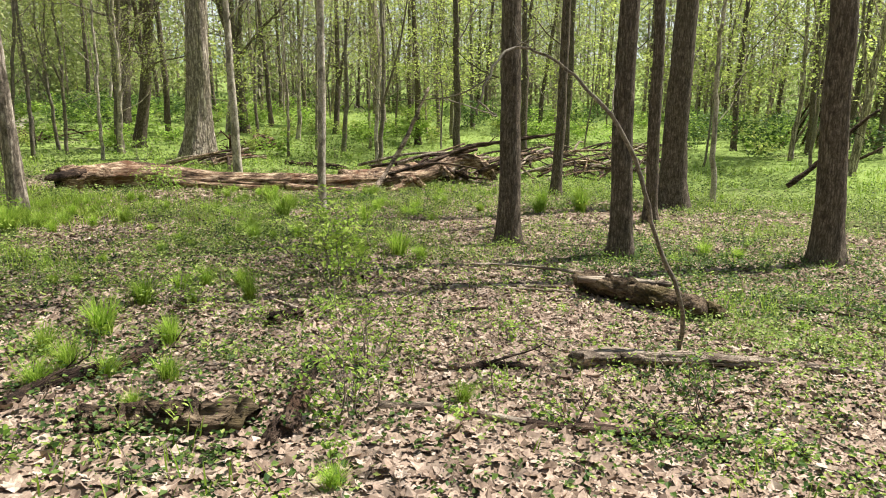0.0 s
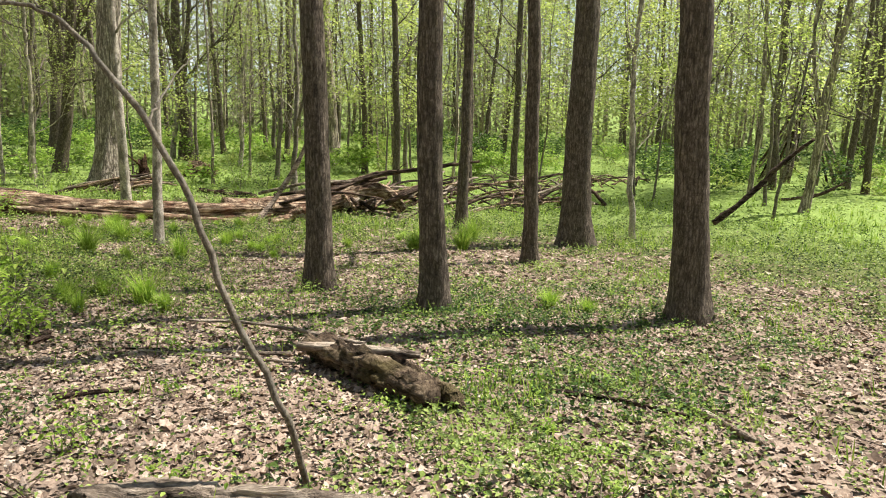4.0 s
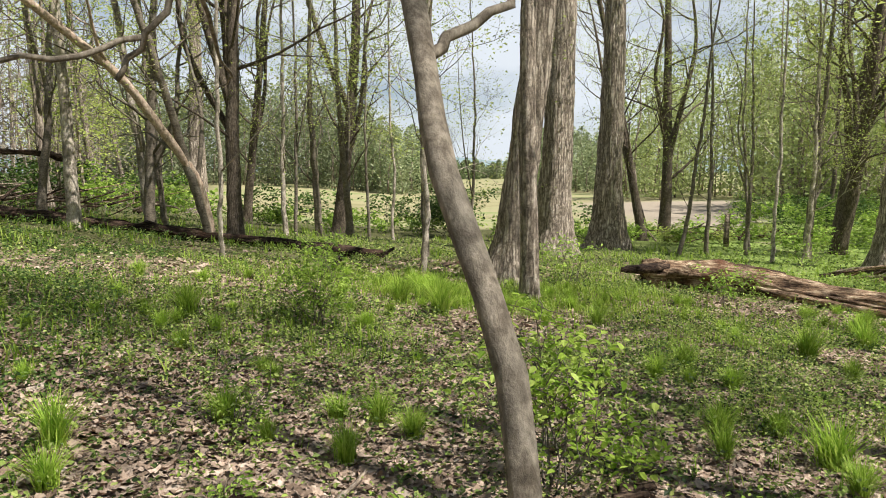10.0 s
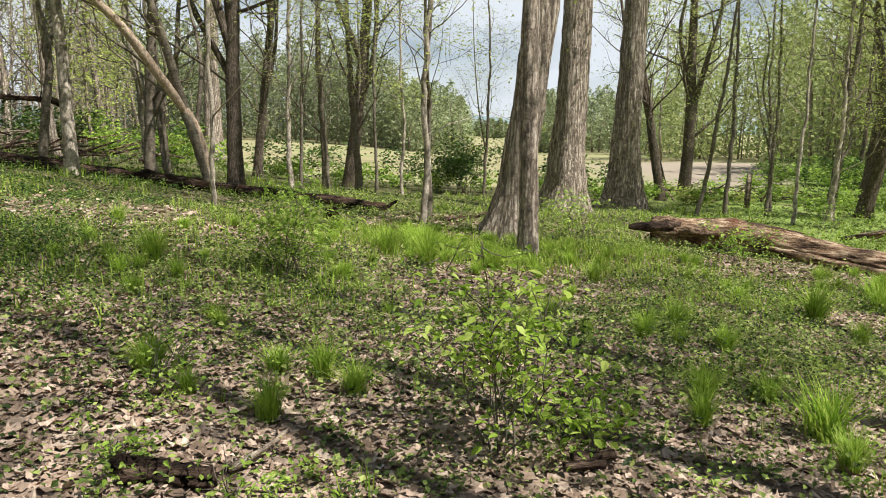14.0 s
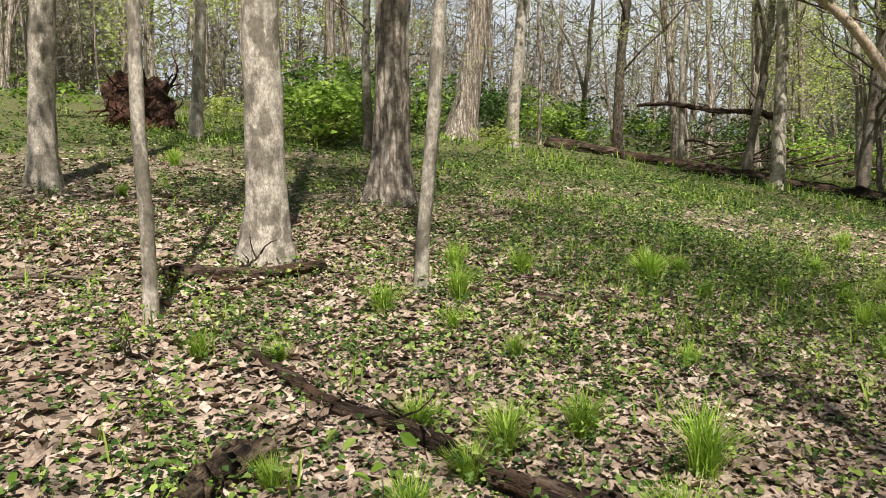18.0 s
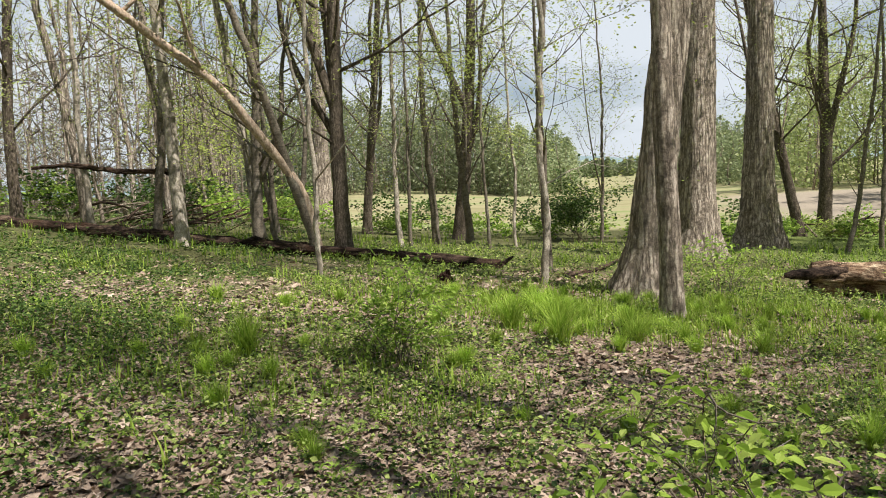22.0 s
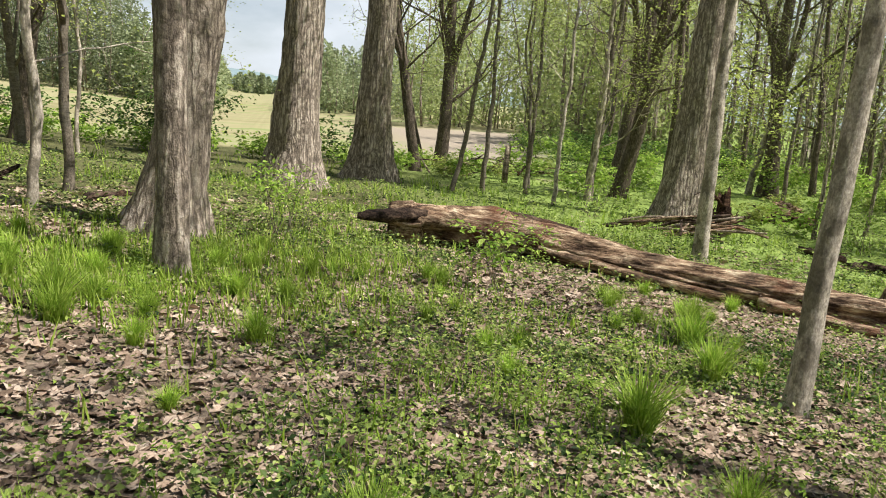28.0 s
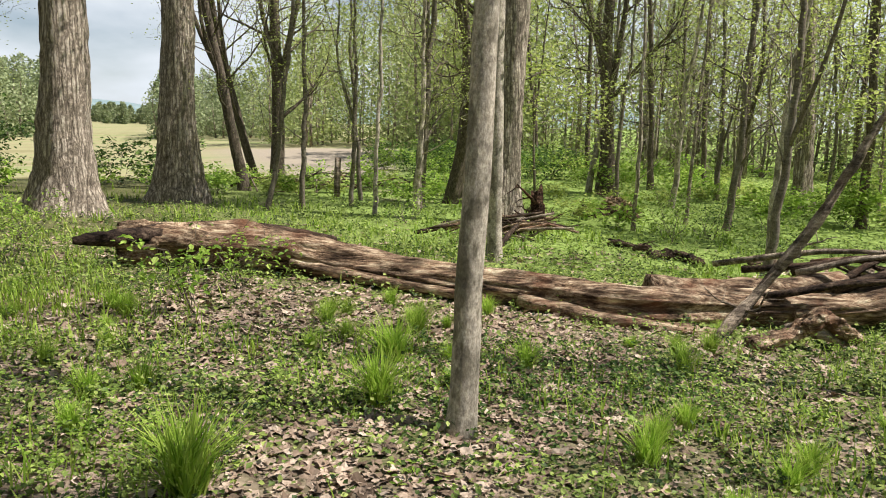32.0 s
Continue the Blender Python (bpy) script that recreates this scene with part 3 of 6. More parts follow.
        part("crown", lv, lf, crown_mat or LEAF_SPRING, top, "thin pale green spring leaves", False)["kind"] = "stuff"
    return top


BIG = "broad old tree trunk with grey furrowed bark and flared roots"
MID = "straight brown tree trunk standing on the leafy floor"
PALE = "smooth pale grey tree trunk on the slope"
THIN = "slender grey sapling with a few young leaves"
tree(3.89, 3.96, 0.154, -0.022, 0.017, MID, BARK_DARK, seed=11, height=16, first=5.5, limbs=8, leaves=1900, leaf=0.085, spread=0.8, limb_reach=4.4, sides=20, flare=0.6)
tree(3.90, 2.23, 0.141, -0.019, 0.015, MID, BARK_DARK, seed=12, height=16, first=5.5, limbs=8, leaves=1900, leaf=0.085, spread=0.8, limb_reach=4.4, sides=20, flare=0.6)
tree(11.41, 7.42, 0.128, 0.014, -0.011, MID, BARK_DARK, seed=13, height=16, first=5.5, limbs=8, leaves=1900, leaf=0.085, spread=0.8, limb_reach=4.4, sides=20, flare=0.6)
tree(7.95, 3.49, 0.116, -0.019, 0.014, MID, BARK_DARK, seed=14, height=16, first=5.5, limbs=8, leaves=1900, leaf=0.085, spread=0.8, limb_reach=4.4, sides=20, flare=0.6)
tree(10.68, 4.13, 0.272, -0.004, 0.003, MID, BARK_DARK, seed=15, height=16, first=5.5, limbs=8, leaves=1900, leaf=0.085, spread=0.8, limb_reach=4.4, sides=20, flare=0.6)
tree(5.51, 0.05, 0.184, -0.054, 0.042, MID, BARK_DARK, seed=16, height=16, first=5.5, limbs=8, leaves=1900, leaf=0.085, spread=0.8, limb_reach=4.4, sides=20, flare=0.6)
tree(13.10, 4.03, 0.073, -0.033, 0.025, THIN, BARK_PALE, seed=17, height=9.5, first=1.5, limbs=11, leaves=2200, leaf=0.052, flare=0.25, sides=8, bend=0.4, limb_reach=2.3, wave=0.14, forks=0)
tree(4.71, 8.79, 0.084, 0.027, -0.010, THIN, BARK_PALE, seed=18, height=11, first=4.0, limbs=6, leaves=1500, leaf=0.085, flare=0.3, sides=16)
tree(11.13, 22.12, 0.444, 0.049, -0.006, BIG, BARK_GREY, seed=20, height=21, limbs=8, first=8.0, leaves=4200, leaf=0.085, sides=30, ring=0.16, rough=0.045, limb_reach=4.5, flare=0.85)
tree(8.29, 16.12, 0.128, -0.012, 0.002, PALE, BARK_PALE, seed=21, height=11, first=4.0, limbs=6, leaves=1500, leaf=0.085, flare=0.3, sides=16)
tree(-0.15, 13.34, 0.30, 0.118, -0.025, BIG, BARK_GREY, seed=22, height=21, limbs=8, first=8.0, leaves=4200, leaf=0.085, sides=30, ring=0.16, rough=0.045, limb_reach=4.5, flare=0.85)
tree(0.20, 11.27, 0.148, -0.012, 0.012, MID, BARK_GREY, seed=23, height=17, first=6.5, limbs=6, leaves=1500, leaf=0.085, flare=0.3, sides=16)
tree(1.35, 21.82, 0.48, 0.037, -0.005, BIG, BARK_GREY, seed=24, height=21, limbs=8, first=8.0, leaves=4200, leaf=0.085, sides=30, ring=0.16, rough=0.045, limb_reach=4.5, flare=0.85)
tree(3.64, 26.67, 0.49, 0.016, -0.002, BIG, BARK_GREY, seed=25, height=21, limbs=8, first=8.0, leaves=4200, leaf=0.085, sides=30, ring=0.16, rough=0.045, limb_reach=4.5, flare=0.85)
tree(-1.73, 13.91, 0.064, 0.026, -0.003, THIN, BARK_PALE, seed=26, height=9.5, first=1.5, limbs=11, leaves=2200, leaf=0.052, flare=0.25, sides=8, bend=0.4, limb_reach=2.3, wave=0.14, forks=0)
tree(-1.88, 16.07, 0.076, 0.017, -0.002, THIN, BARK_THIN, seed=27, height=9.5, first=1.5, limbs=11, leaves=2200, leaf=0.052, flare=0.25, sides=8, bend=0.4, limb_reach=2.3, wave=0.14, forks=1)
tree(7.61, 35.75, 0.274, 0.004, -0.001, MID, BARK_DARK, seed=28, height=16, first=2.4, limbs=13, leaves=5000, leaf=0.058, limb_reach=4.2, wave=0.16, forks=2)
tree(6.86, 36.39, 0.177, -0.207, 0.027, MID, BARK_DARK, seed=29, height=16, first=2.4, limbs=13, leaves=5000, leaf=0.058, limb_reach=4.2, wave=0.16, forks=1)
tree(14.49, 33.14, 0.332, 0.132, -0.017, MID, BARK_DARK, seed=30, height=16, first=2.4, limbs=13, leaves=5000, leaf=0.058, limb_reach=4.2, wave=0.16, forks=2)
tree(5.82, 25.22, 0.077, 0.133, -0.017, THIN, BARK_THIN, seed=31, height=9.5, first=1.5, limbs=11, leaves=2200, leaf=0.052, flare=0.25, sides=8, bend=0.4, limb_reach=2.3, wave=0.14, forks=0)
tree(8.40, 23.88, 0.065, 0.018, -0.002, THIN, BARK_PALE, seed=32, height=9.5, first=1.5, limbs=11, leaves=2200, leaf=0.052, flare=0.25, sides=8, bend=0.4, limb_reach=2.3, wave=0.14, forks=0)
tree(8.42, 26.41, 0.073, 0.005, -0.001, THIN, BARK_THIN, seed=33, height=9.5, first=1.5, limbs=11, leaves=2200, leaf=0.052, flare=0.25, sides=8, bend=0.4, limb_reach=2.3, wave=0.14, forks=1)
tree(10.86, 27.32, 0.115, 0.019, -0.002, THIN, BARK_THIN, seed=34, height=9.5, first=1.5, limbs=11, leaves=2200, leaf=0.052, flare=0.25, sides=8, bend=0.4, limb_reach=2.3, wave=0.14, forks=0)
tree(-5.20, 12.60, 0.047, -0.003, -0.000, THIN, BARK_PALE, seed=35, height=9.5, first=1.5, limbs=11, leaves=2200, leaf=0.052, flare=0.25, sides=8, bend=0.4, limb_reach=2.3, wave=0.14, forks=0)
tree(-8.74, 17.34, 0.143, 0.014, 0.000, THIN, BARK_THIN, seed=36, height=9.5, first=1.5, limbs=11, leaves=2200, leaf=0.052, flare=0.25, sides=8, bend=0.4, limb_reach=2.3, wave=0.14, forks=1)
tree(-8.68, 18.15, 0.068, -0.076, -0.000, THIN, BARK_THIN, seed=37, height=9.5, first=1.5, limbs=11, leaves=2200, leaf=0.052, flare=0.25, sides=8, bend=0.4, limb_reach=2.3, wave=0.14, forks=0)
tree(-6.47, 16.99, 0.179, 0.010, 0.000, MID, BARK_DARK, seed=39, height=16, first=2.4, limbs=13, leaves=5000, leaf=0.058, limb_reach=4.2, wave=0.16, forks=1)
tree(-10.49, 29.81, 0.179, 0.096, 0.000, MID, BARK_DARK, seed=40, height=16, first=2.4, limbs=13, leaves=5000, leaf=0.058, limb_reach=4.2, wave=0.16, forks=2)
tree(-6.36, 20.95, 0.079, 0.008, 0.000, THIN, BARK_PALE, seed=41, height=9.5, first=1.5, limbs=11, leaves=2200, leaf=0.052, flare=0.25, sides=8, bend=0.4, limb_reach=2.3, wave=0.14, forks=0)
tree(-5.96, 20.63, 0.054, 0.025, 0.000, THIN, BARK_THIN, seed=42, height=9.5, first=1.5, limbs=11, leaves=2200, leaf=0.052, flare=0.25, sides=8, bend=0.4, limb_reach=2.3, wave=0.14, forks=1)
tree(-5.91, 23.18, 0.122, -0.013, -0.000, THIN, BARK_THIN, seed=43, height=9.5, first=1.5, limbs=11, leaves=2200, leaf=0.052, flare=0.25, sides=8, bend=0.4, limb_reach=2.3, wave=0.14, forks=0)
tree(-6.50, 28.94, 0.260, 0.066, 0.000, MID, BARK_DARK, seed=44, height=16, first=2.4, limbs=13, leaves=5000, leaf=0.058, limb_reach=4.2, wave=0.16, forks=2)
tree(-5.35, 25.31, 0.133, -0.013, -0.000, THIN, BARK_THIN, seed=45, height=9.5, first=1.5, limbs=11, leaves=2200, leaf=0.052, flare=0.25, sides=8, bend=0.4, limb_reach=2.3, wave=0.14, forks=1)
tree(-4.17, 22.43, 0.051, 0.013, 0.000, THIN, BARK_THIN, seed=46, height=9.5, first=1.5, limbs=11, leaves=2200, leaf=0.052, flare=0.25, sides=8, bend=0.4, limb_reach=2.3, wave=0.14, forks=0)
tree(-3.63, 23.83, 0.054, 0.022, 0.000, THIN, BARK_PALE, seed=47, height=9.5, first=1.5, limbs=11, leaves=2200, leaf=0.052, flare=0.25, sides=8, bend=0.4, limb_reach=2.3, wave=0.14, forks=0)
tree(-1.26, 28.24, 0.064, -0.001, -0.000, THIN, BARK_THIN, seed=48, height=9.5, first=1.5, limbs=11, leaves=2200, leaf=0.052, flare=0.25, sides=8, bend=0.4, limb_reach=2.3, wave=0.14, forks=1)
tree(6.80, 25.55, 0.077, -0.001, -0.000, THIN, BARK_THIN, seed=49, height=9.5, first=1.5, limbs=11, leaves=2200, leaf=0.052, flare=0.25, sides=8, bend=0.4, limb_reach=2.3, wave=0.14, forks=0)
tree(5.97, 32.35, 0.194, -0.194, -0.000, MID, BARK_DARK, seed=50, height=16, first=2.4, limbs=13, leaves=5000, leaf=0.058, limb_reach=4.2, wave=0.16, forks=2)
tree(9.36, 29.10, 0.077, -0.018, -0.000, THIN, BARK_THIN, seed=51, height=9.5, first=1.5, limbs=11, leaves=2200, leaf=0.052, flare=0.25, sides=8, bend=0.4, limb_reach=2.3, wave=0.14, forks=1)
tree(10.33, 26.08, 0.138, 0.020, 0.000, THIN, BARK_THIN, seed=52, height=9.5, first=1.5, limbs=11, leaves=2200, leaf=0.052, flare=0.25, sides=8, bend=0.4, limb_reach=2.3, wave=0.14, forks=0)
tree(20.35, 45.26, 0.136, 0.150, 0.000, THIN, BARK_PALE, seed=53, height=9.5, first=1.5, limbs=11, leaves=2200, leaf=0.052, flare=0.25, sides=8, bend=0.4, limb_reach=2.3, wave=0.14, forks=0)
tree(-5.26, 1.80, 0.041, 0.007, 0.008, PALE, BARK_PALE, seed=54, height=11, first=4.0, limbs=6, leaves=1500, leaf=0.085, flare=0.3, sides=16)
tree(-14.86, 5.21, 0.119, 0.057, 0.065, PALE, BARK_PALE, seed=55, height=11, first=4.0, limbs=6, leaves=1500, leaf=0.085, flare=0.3, sides=16)
tree(-6.39, 2.95, 0.149, 0.019, 0.021, PALE, BARK_PALE, seed=56, height=15, first=5.0, leaves=3000, leaf=0.09, sides=22, flare=0.7)
tree(-8.70, 5.52, 0.213, 0.025, 0.028, BIG, BARK_GREY, seed=57, height=17, first=6.0, leaves=3200, leaf=0.09, sides=26, ring=0.16, rough=0.045, flare=0.8)
tree(-13.66, 8.12, 0.096, 0.034, 0.040, THIN, BARK_THIN, seed=58, height=9.5, first=1.5, limbs=11, leaves=2200, leaf=0.052, flare=0.25, sides=8, bend=0.4, limb_reach=2.3, wave=0.14, forks=0)
tree(-5.22, 3.62, 0.050, 0.046, 0.054, PALE, BARK_PALE, seed=59, height=11, first=4.0, limbs=6, leaves=1500, leaf=0.085, flare=0.3, sides=16)
tree(-18.06, 13.68, 0.333, 0.099, 0.114, BIG, BARK_GREY, seed=60, height=21, limbs=8, first=8.0, leaves=4200, leaf=0.085, sides=30, ring=0.16, rough=0.045, limb_reach=4.5, flare=0.85)
tree(-16.67, 14.40, 0.185, 0.048, 0.055, PALE, BARK_PALE, seed=62, height=11, first=4.0, limbs=6, leaves=1500, leaf=0.085, flare=0.3, sides=16)
tree(-21.19, 21.70, 0.108, 0.020, 0.023, THIN, BARK_THIN, seed=63, height=9.5, first=1.5, limbs=11, leaves=2200, leaf=0.052, flare=0.25, sides=8, bend=0.4, limb_reach=2.3, wave=0.14, forks=1)
tree(-17.07, 19.13, 0.162, 0.015, 0.018, MID, BARK_DARK, seed=64, height=16, first=2.4, limbs=13, leaves=5000, leaf=0.058, limb_reach=4.2, wave=0.16, forks=2)
tree(-14.64, 19.11, 0.100, 0.009, 0.010, THIN, BARK_PALE, seed=65, height=9.5, first=1.5, limbs=11, leaves=2200, leaf=0.052, flare=0.25, sides=8, bend=0.4, limb_reach=2.3, wave=0.14, forks=0)
tree(-12.30, 18.72, 0.121, 0.040, 0.046, THIN, BARK_THIN, seed=66, height=9.5, first=1.5, limbs=11, leaves=2200, leaf=0.052, flare=0.25, sides=8, bend=0.4, limb_reach=2.3, wave=0.14, forks=1)
tree(-9.78, 15.89, 0.148, -0.016, -0.018, PALE, BARK_PALE, seed=67, height=11, first=4.0, limbs=6, leaves=1500, leaf=0.085, flare=0.3, sides=16)
tree(-9.19, 18.37, 0.146, -0.072, -0.083, THIN, BARK_PALE, seed=68, height=9.5, first=1.5, limbs=11, leaves=2200, leaf=0.052, flare=0.25, sides=8, bend=0.4, limb_reach=2.3, wave=0.14, forks=0)
tree(-9.73, 20.46, 0.088, -0.049, -0.057, THIN, BARK_THIN, seed=69, height=9.5, first=1.5, limbs=11, leaves=2200, leaf=0.052, flare=0.25, sides=8, bend=0.4, limb_reach=2.3, wave=0.14, forks=1)
tree(-18.70, 45.10, 0.540, 0.009, 0.010, BIG, BARK_GREY, seed=70, height=21, limbs=8, first=8.0, leaves=4200, leaf=0.085, sides=30, ring=0.16, rough=0.045, limb_reach=4.5, flare=0.85)
tree(-6.69, 17.60, 0.161, -0.020, -0.023, MID, BARK_DARK, seed=71, height=16, first=2.4, limbs=13, leaves=5000, leaf=0.058, limb_reach=4.2, wave=0.16, forks=1)
tree(-6.84, 16.51, 0.121, -0.178, -0.205, THIN, BARK_THIN, seed=72, height=9.5, first=1.5, limbs=11, leaves=2200, leaf=0.052, flare=0.25, sides=8, bend=0.4, limb_reach=2.3, wave=0.14, forks=1)
tree(-10.14, 2.00, 0.143, 0.048, 0.063, PALE, BARK_PALE, seed=73, height=15, first=5.0, leaves=3000, leaf=0.09, sides=22, flare=0.7)
tree(70.93, 8.83, 0.586, 0.014, -0.018, MID, BARK_DARK, seed=74, height=16, first=2.4, limbs=13, leaves=5000, leaf=0.058, limb_reach=4.2, wave=0.16, forks=2)
tree(26.59, 27.39, 0.342, -0.027, 0.036, BIG, BARK_GREY, seed=75, height=21, limbs=8, first=8.0, leaves=4200, leaf=0.085, sides=30, ring=0.16, rough=0.045, limb_reach=4.5, flare=0.85)
tree(17.46, 21.11, 0.103, 0.026, -0.034, THIN, BARK_THIN, seed=76, height=9.5, first=1.5, limbs=11, leaves=2200, leaf=0.052, flare=0.25, sides=8, bend=0.4, limb_reach=2.3, wave=0.14, forks=0)
tree(13.78, 15.76, 0.074, 0.031, -0.040, THIN, BARK_PALE, seed=77, height=9.5, first=1.5, limbs=11, leaves=2200, leaf=0.052, flare=0.25, sides=8, bend=0.4, limb_reach=2.3, wave=0.14, forks=0)
tree(28.20, 24.47, 0.123, 0.018, -0.024, THIN, BARK_THIN, seed=78, height=9.5, first=1.5, limbs=11, leaves=2200, leaf=0.052, flare=0.25, sides=8, bend=0.4, limb_reach=2.3, wave=0.14, forks=1)
tree(27.42, 22.90, 0.118, 0.003, -0.004, THIN, BARK_THIN, seed=79, height=9.5, first=1.5, limbs=11, leaves=2200, leaf=0.052, flare=0.25, sides=8, bend=0.4, limb_reach=2.3, wave=0.14, forks=0)
tree(31.12, 18.60, 0.134, -0.016, 0.021, THIN, BARK_PALE, seed=80, height=9.5, first=1.5, limbs=11, leaves=2200, leaf=0.052, flare=0.25, sides=8, bend=0.4, limb_reach=2.3, wave=0.14, forks=0)
tree(34.62, 26.72, 0.142, -0.000, 0.000, THIN, BARK_THIN, seed=81, height=9.5, first=1.5, limbs=11, leaves=2200, leaf=0.052, flare=0.25, sides=8, bend=0.4, limb_reach=2.3, wave=0.14, forks=1)
tree(12.16, 27.87, 0.251, 0.083, -0.110, MID, BARK_DARK, seed=82, height=16, first=2.4, limbs=13, leaves=5000, leaf=0.058, limb_reach=4.2, wave=0.16, forks=2)
tree(10.26, 25.94, 0.104, 0.035, -0.046, THIN, BARK_PALE, seed=83, height=9.5, first=1.5, limbs=11, leaves=2200, leaf=0.052, flare=0.25, sides=8, bend=0.4, limb_reach=2.3, wave=0.14, forks=0)
tree(20.14, 2.95, 0.049, 0.072, -0.094, THIN, BARK_THIN, seed=84, height=9.5, first=1.5, limbs=11, leaves=2200, leaf=0.052, flare=0.25, sides=8, bend=0.4, limb_reach=2.3, wave=0.14, forks=1)
tree(56.53, 7.77, 0.140, -0.000, 0.000, THIN, BARK_THIN, seed=85, height=9.5, first=1.5, limbs=11, leaves=2200, leaf=0.052, flare=0.25, sides=8, bend=0.4, limb_reach=2.3, wave=0.14, forks=0)
tree(12.61, 14.58, 0.078, 0.050, -0.021, THIN, BARK_THIN, seed=87, height=9.5, first=1.5, limbs=11, leaves=2200, leaf=0.052, flare=0.25, sides=8, bend=0.4, limb_reach=2.3, wave=0.14, forks=1)
tree(24.72, 28.98, 0.162, 0.034, -0.014, MID, BARK_DARK, seed=88, height=16, first=2.4, limbs=13, leaves=5000, leaf=0.058, limb_reach=4.2, wave=0.16, forks=2)
tree(20.18, 27.02, 0.113, 0.082, -0.035, THIN, BARK_PALE, seed=89, height=9.5, first=1.5, limbs=11, leaves=2200, leaf=0.052, flare=0.25, sides=8, bend=0.4, limb_reach=2.3, wave=0.14, forks=0)
tree(24.79, 30.05, 0.119, -0.058, 0.024, THIN, BARK_THIN, seed=90, height=9.5, first=1.5, limbs=11, leaves=2200, leaf=0.052, flare=0.25, sides=8, bend=0.4, limb_reach=2.3, wave=0.14, forks=1)
tree(18.74, 28.35, 0.084, 0.015, -0.006, THIN, BARK_THIN, seed=91, height=9.5, first=1.5, limbs=11, leaves=2200, leaf=0.052, flare=0.25, sides=8, bend=0.4, limb_reach=2.3, wave=0.14, forks=0)
tree(20.42, 32.92, 0.147, 0.105, -0.044, THIN, BARK_PALE, seed=92, height=9.5, first=1.5, limbs=11, leaves=2200, leaf=0.052, flare=0.25, sides=8, bend=0.4, limb_reach=2.3, wave=0.14, forks=0)
tree(56.78, 74.79, 0.634, -0.005, 0.002, MID, BARK_DARK, seed=93, height=16, first=2.4, limbs=13, leaves=5000, leaf=0.058, limb_reach=4.2, wave=0.16, forks=1)
tree(21.01, 32.41, 0.317, -0.002, 0.001, MID, BARK_DARK, seed=94, height=16, first=2.4, limbs=13, leaves=5000, leaf=0.058, limb_reach=4.2, wave=0.16, forks=2)

# A leaning trunk that props itself above the long fallen log.
def leaning_tree():
    rng = np.random.default_rng(77)
    top = thing("leaning_tree", -6.84, 16.5, foot(-6.84, 16.5), "peeled tan trunk leaning far over beside a sapling", "tree")
    pts = smooth_line(LEAN_LINE, 26) - np.array(top.location)
    v, f = rod(pts, np.linspace(0.115, 0.07, 26), 12, 0.03, rng)
    part("trunk", v, f, BARK_TAN, top)
    tips = []
    for k in (15, 19, 23, 25):
        woods = []
        branch_set(pts[k], (rng.normal(), rng.normal(), 0.7), 2.6, 0.045, rng, 2, woods, tips)
        part("limb", *joined(woods), BARK_TAN, top)
    part("crown", *joined([spray(p, d, rng, 0.07, 10, 0.3) for p, d in tips]), LEAF_SPRING, top, "thin pale green leaves", False)["kind"] = "stuff"


LEAN_LINE = [(-6.84, 16.51, 0.27), (-6.94, 16.39, 1.14), (-7.11, 16.19, 1.91), (-7.63, 15.59, 3.00), (-8.15, 15.00, 3.97), (-8.89, 14.14, 4.83), (-10.09, 12.76, 6.20), (-11.04, 11.66, 7.60)]
leaning_tree()


# ---------------------------------------------------------------- woods behind
def wood_variant(seed, height, r, leaves, label, bark_mat, leaf, first, reach):
    return tree(0, 0, r, 0, 0, label, bark_mat, height, 9, first, leaves, leaf, 0.5, 0.03, seed, 8, 0.5, "woodland_tree", "woodland trees", None, 0.5, reach, 0.0, 1, 0.55, 0.22, seed % 2)


def hide_away(kinds, spots):
    """Places copies of the kinds; the first spots take the originals."""
    for n, (ob, m) in enumerate(spots):
        if ob.get("used"):
            copy_thing(ob, m)
        else:
            ob.matrix_basis = m
            ob["used"] = 1
    for ob in kinds:
        if "used" in ob:
            del ob["used"]


def clear_of(x, y):
    """Whether a spot lies outside the glade, the field's mouth and the measured trees."""
    d = math.hypot(x + 1, y - 3)
    a = math.degrees(math.atan2(x, y))
    if d < 21 or (y > 38 and -26 < a < 22) or (92 < a < 142 and d < 44):
        return False
    if -27 < a < 25 and y > 12 and d < 40:
        return False
    return True


rng_w = np.random.default_rng(5)
kinds = [wood_variant(200 + i, h, r, n, lab, mat, lf, fi, re) for i, (h, r, n, lab, mat, lf, fi, re) in enumerate([
    (17, 0.15, 2300, "tall woodland tree with thin spring foliage", BARK_DARK, 0.12, 2.5, 3.8),
    (14, 0.10, 2200, "woodland tree with pale green young leaves", BARK_GREY, 0.12, 1.8, 3.4),
    (18, 0.15, 1400, "tall bare-stemmed woodland tree", BARK_DARK, 0.10, 4.0, 4.0),
    (12, 0.065, 2200, "slim woodland tree hung with pale leaves", BARK_THIN, 0.12, 1.4, 2.8),
    (9, 0.045, 2200, "young woodland tree with layered pale leaves", BARK_THIN, 0.11, 0.8, 2.4),
    (16, 0.15, 900, "grey woodland tree hardly in leaf", BARK_GREY, 0.09, 3.0, 3.4),
    (10, 0.06, 500, "thin bare woodland tree with many twigs", BARK_GREY, 0.08, 1.0, 2.8)])]
spots = []
tries = 0
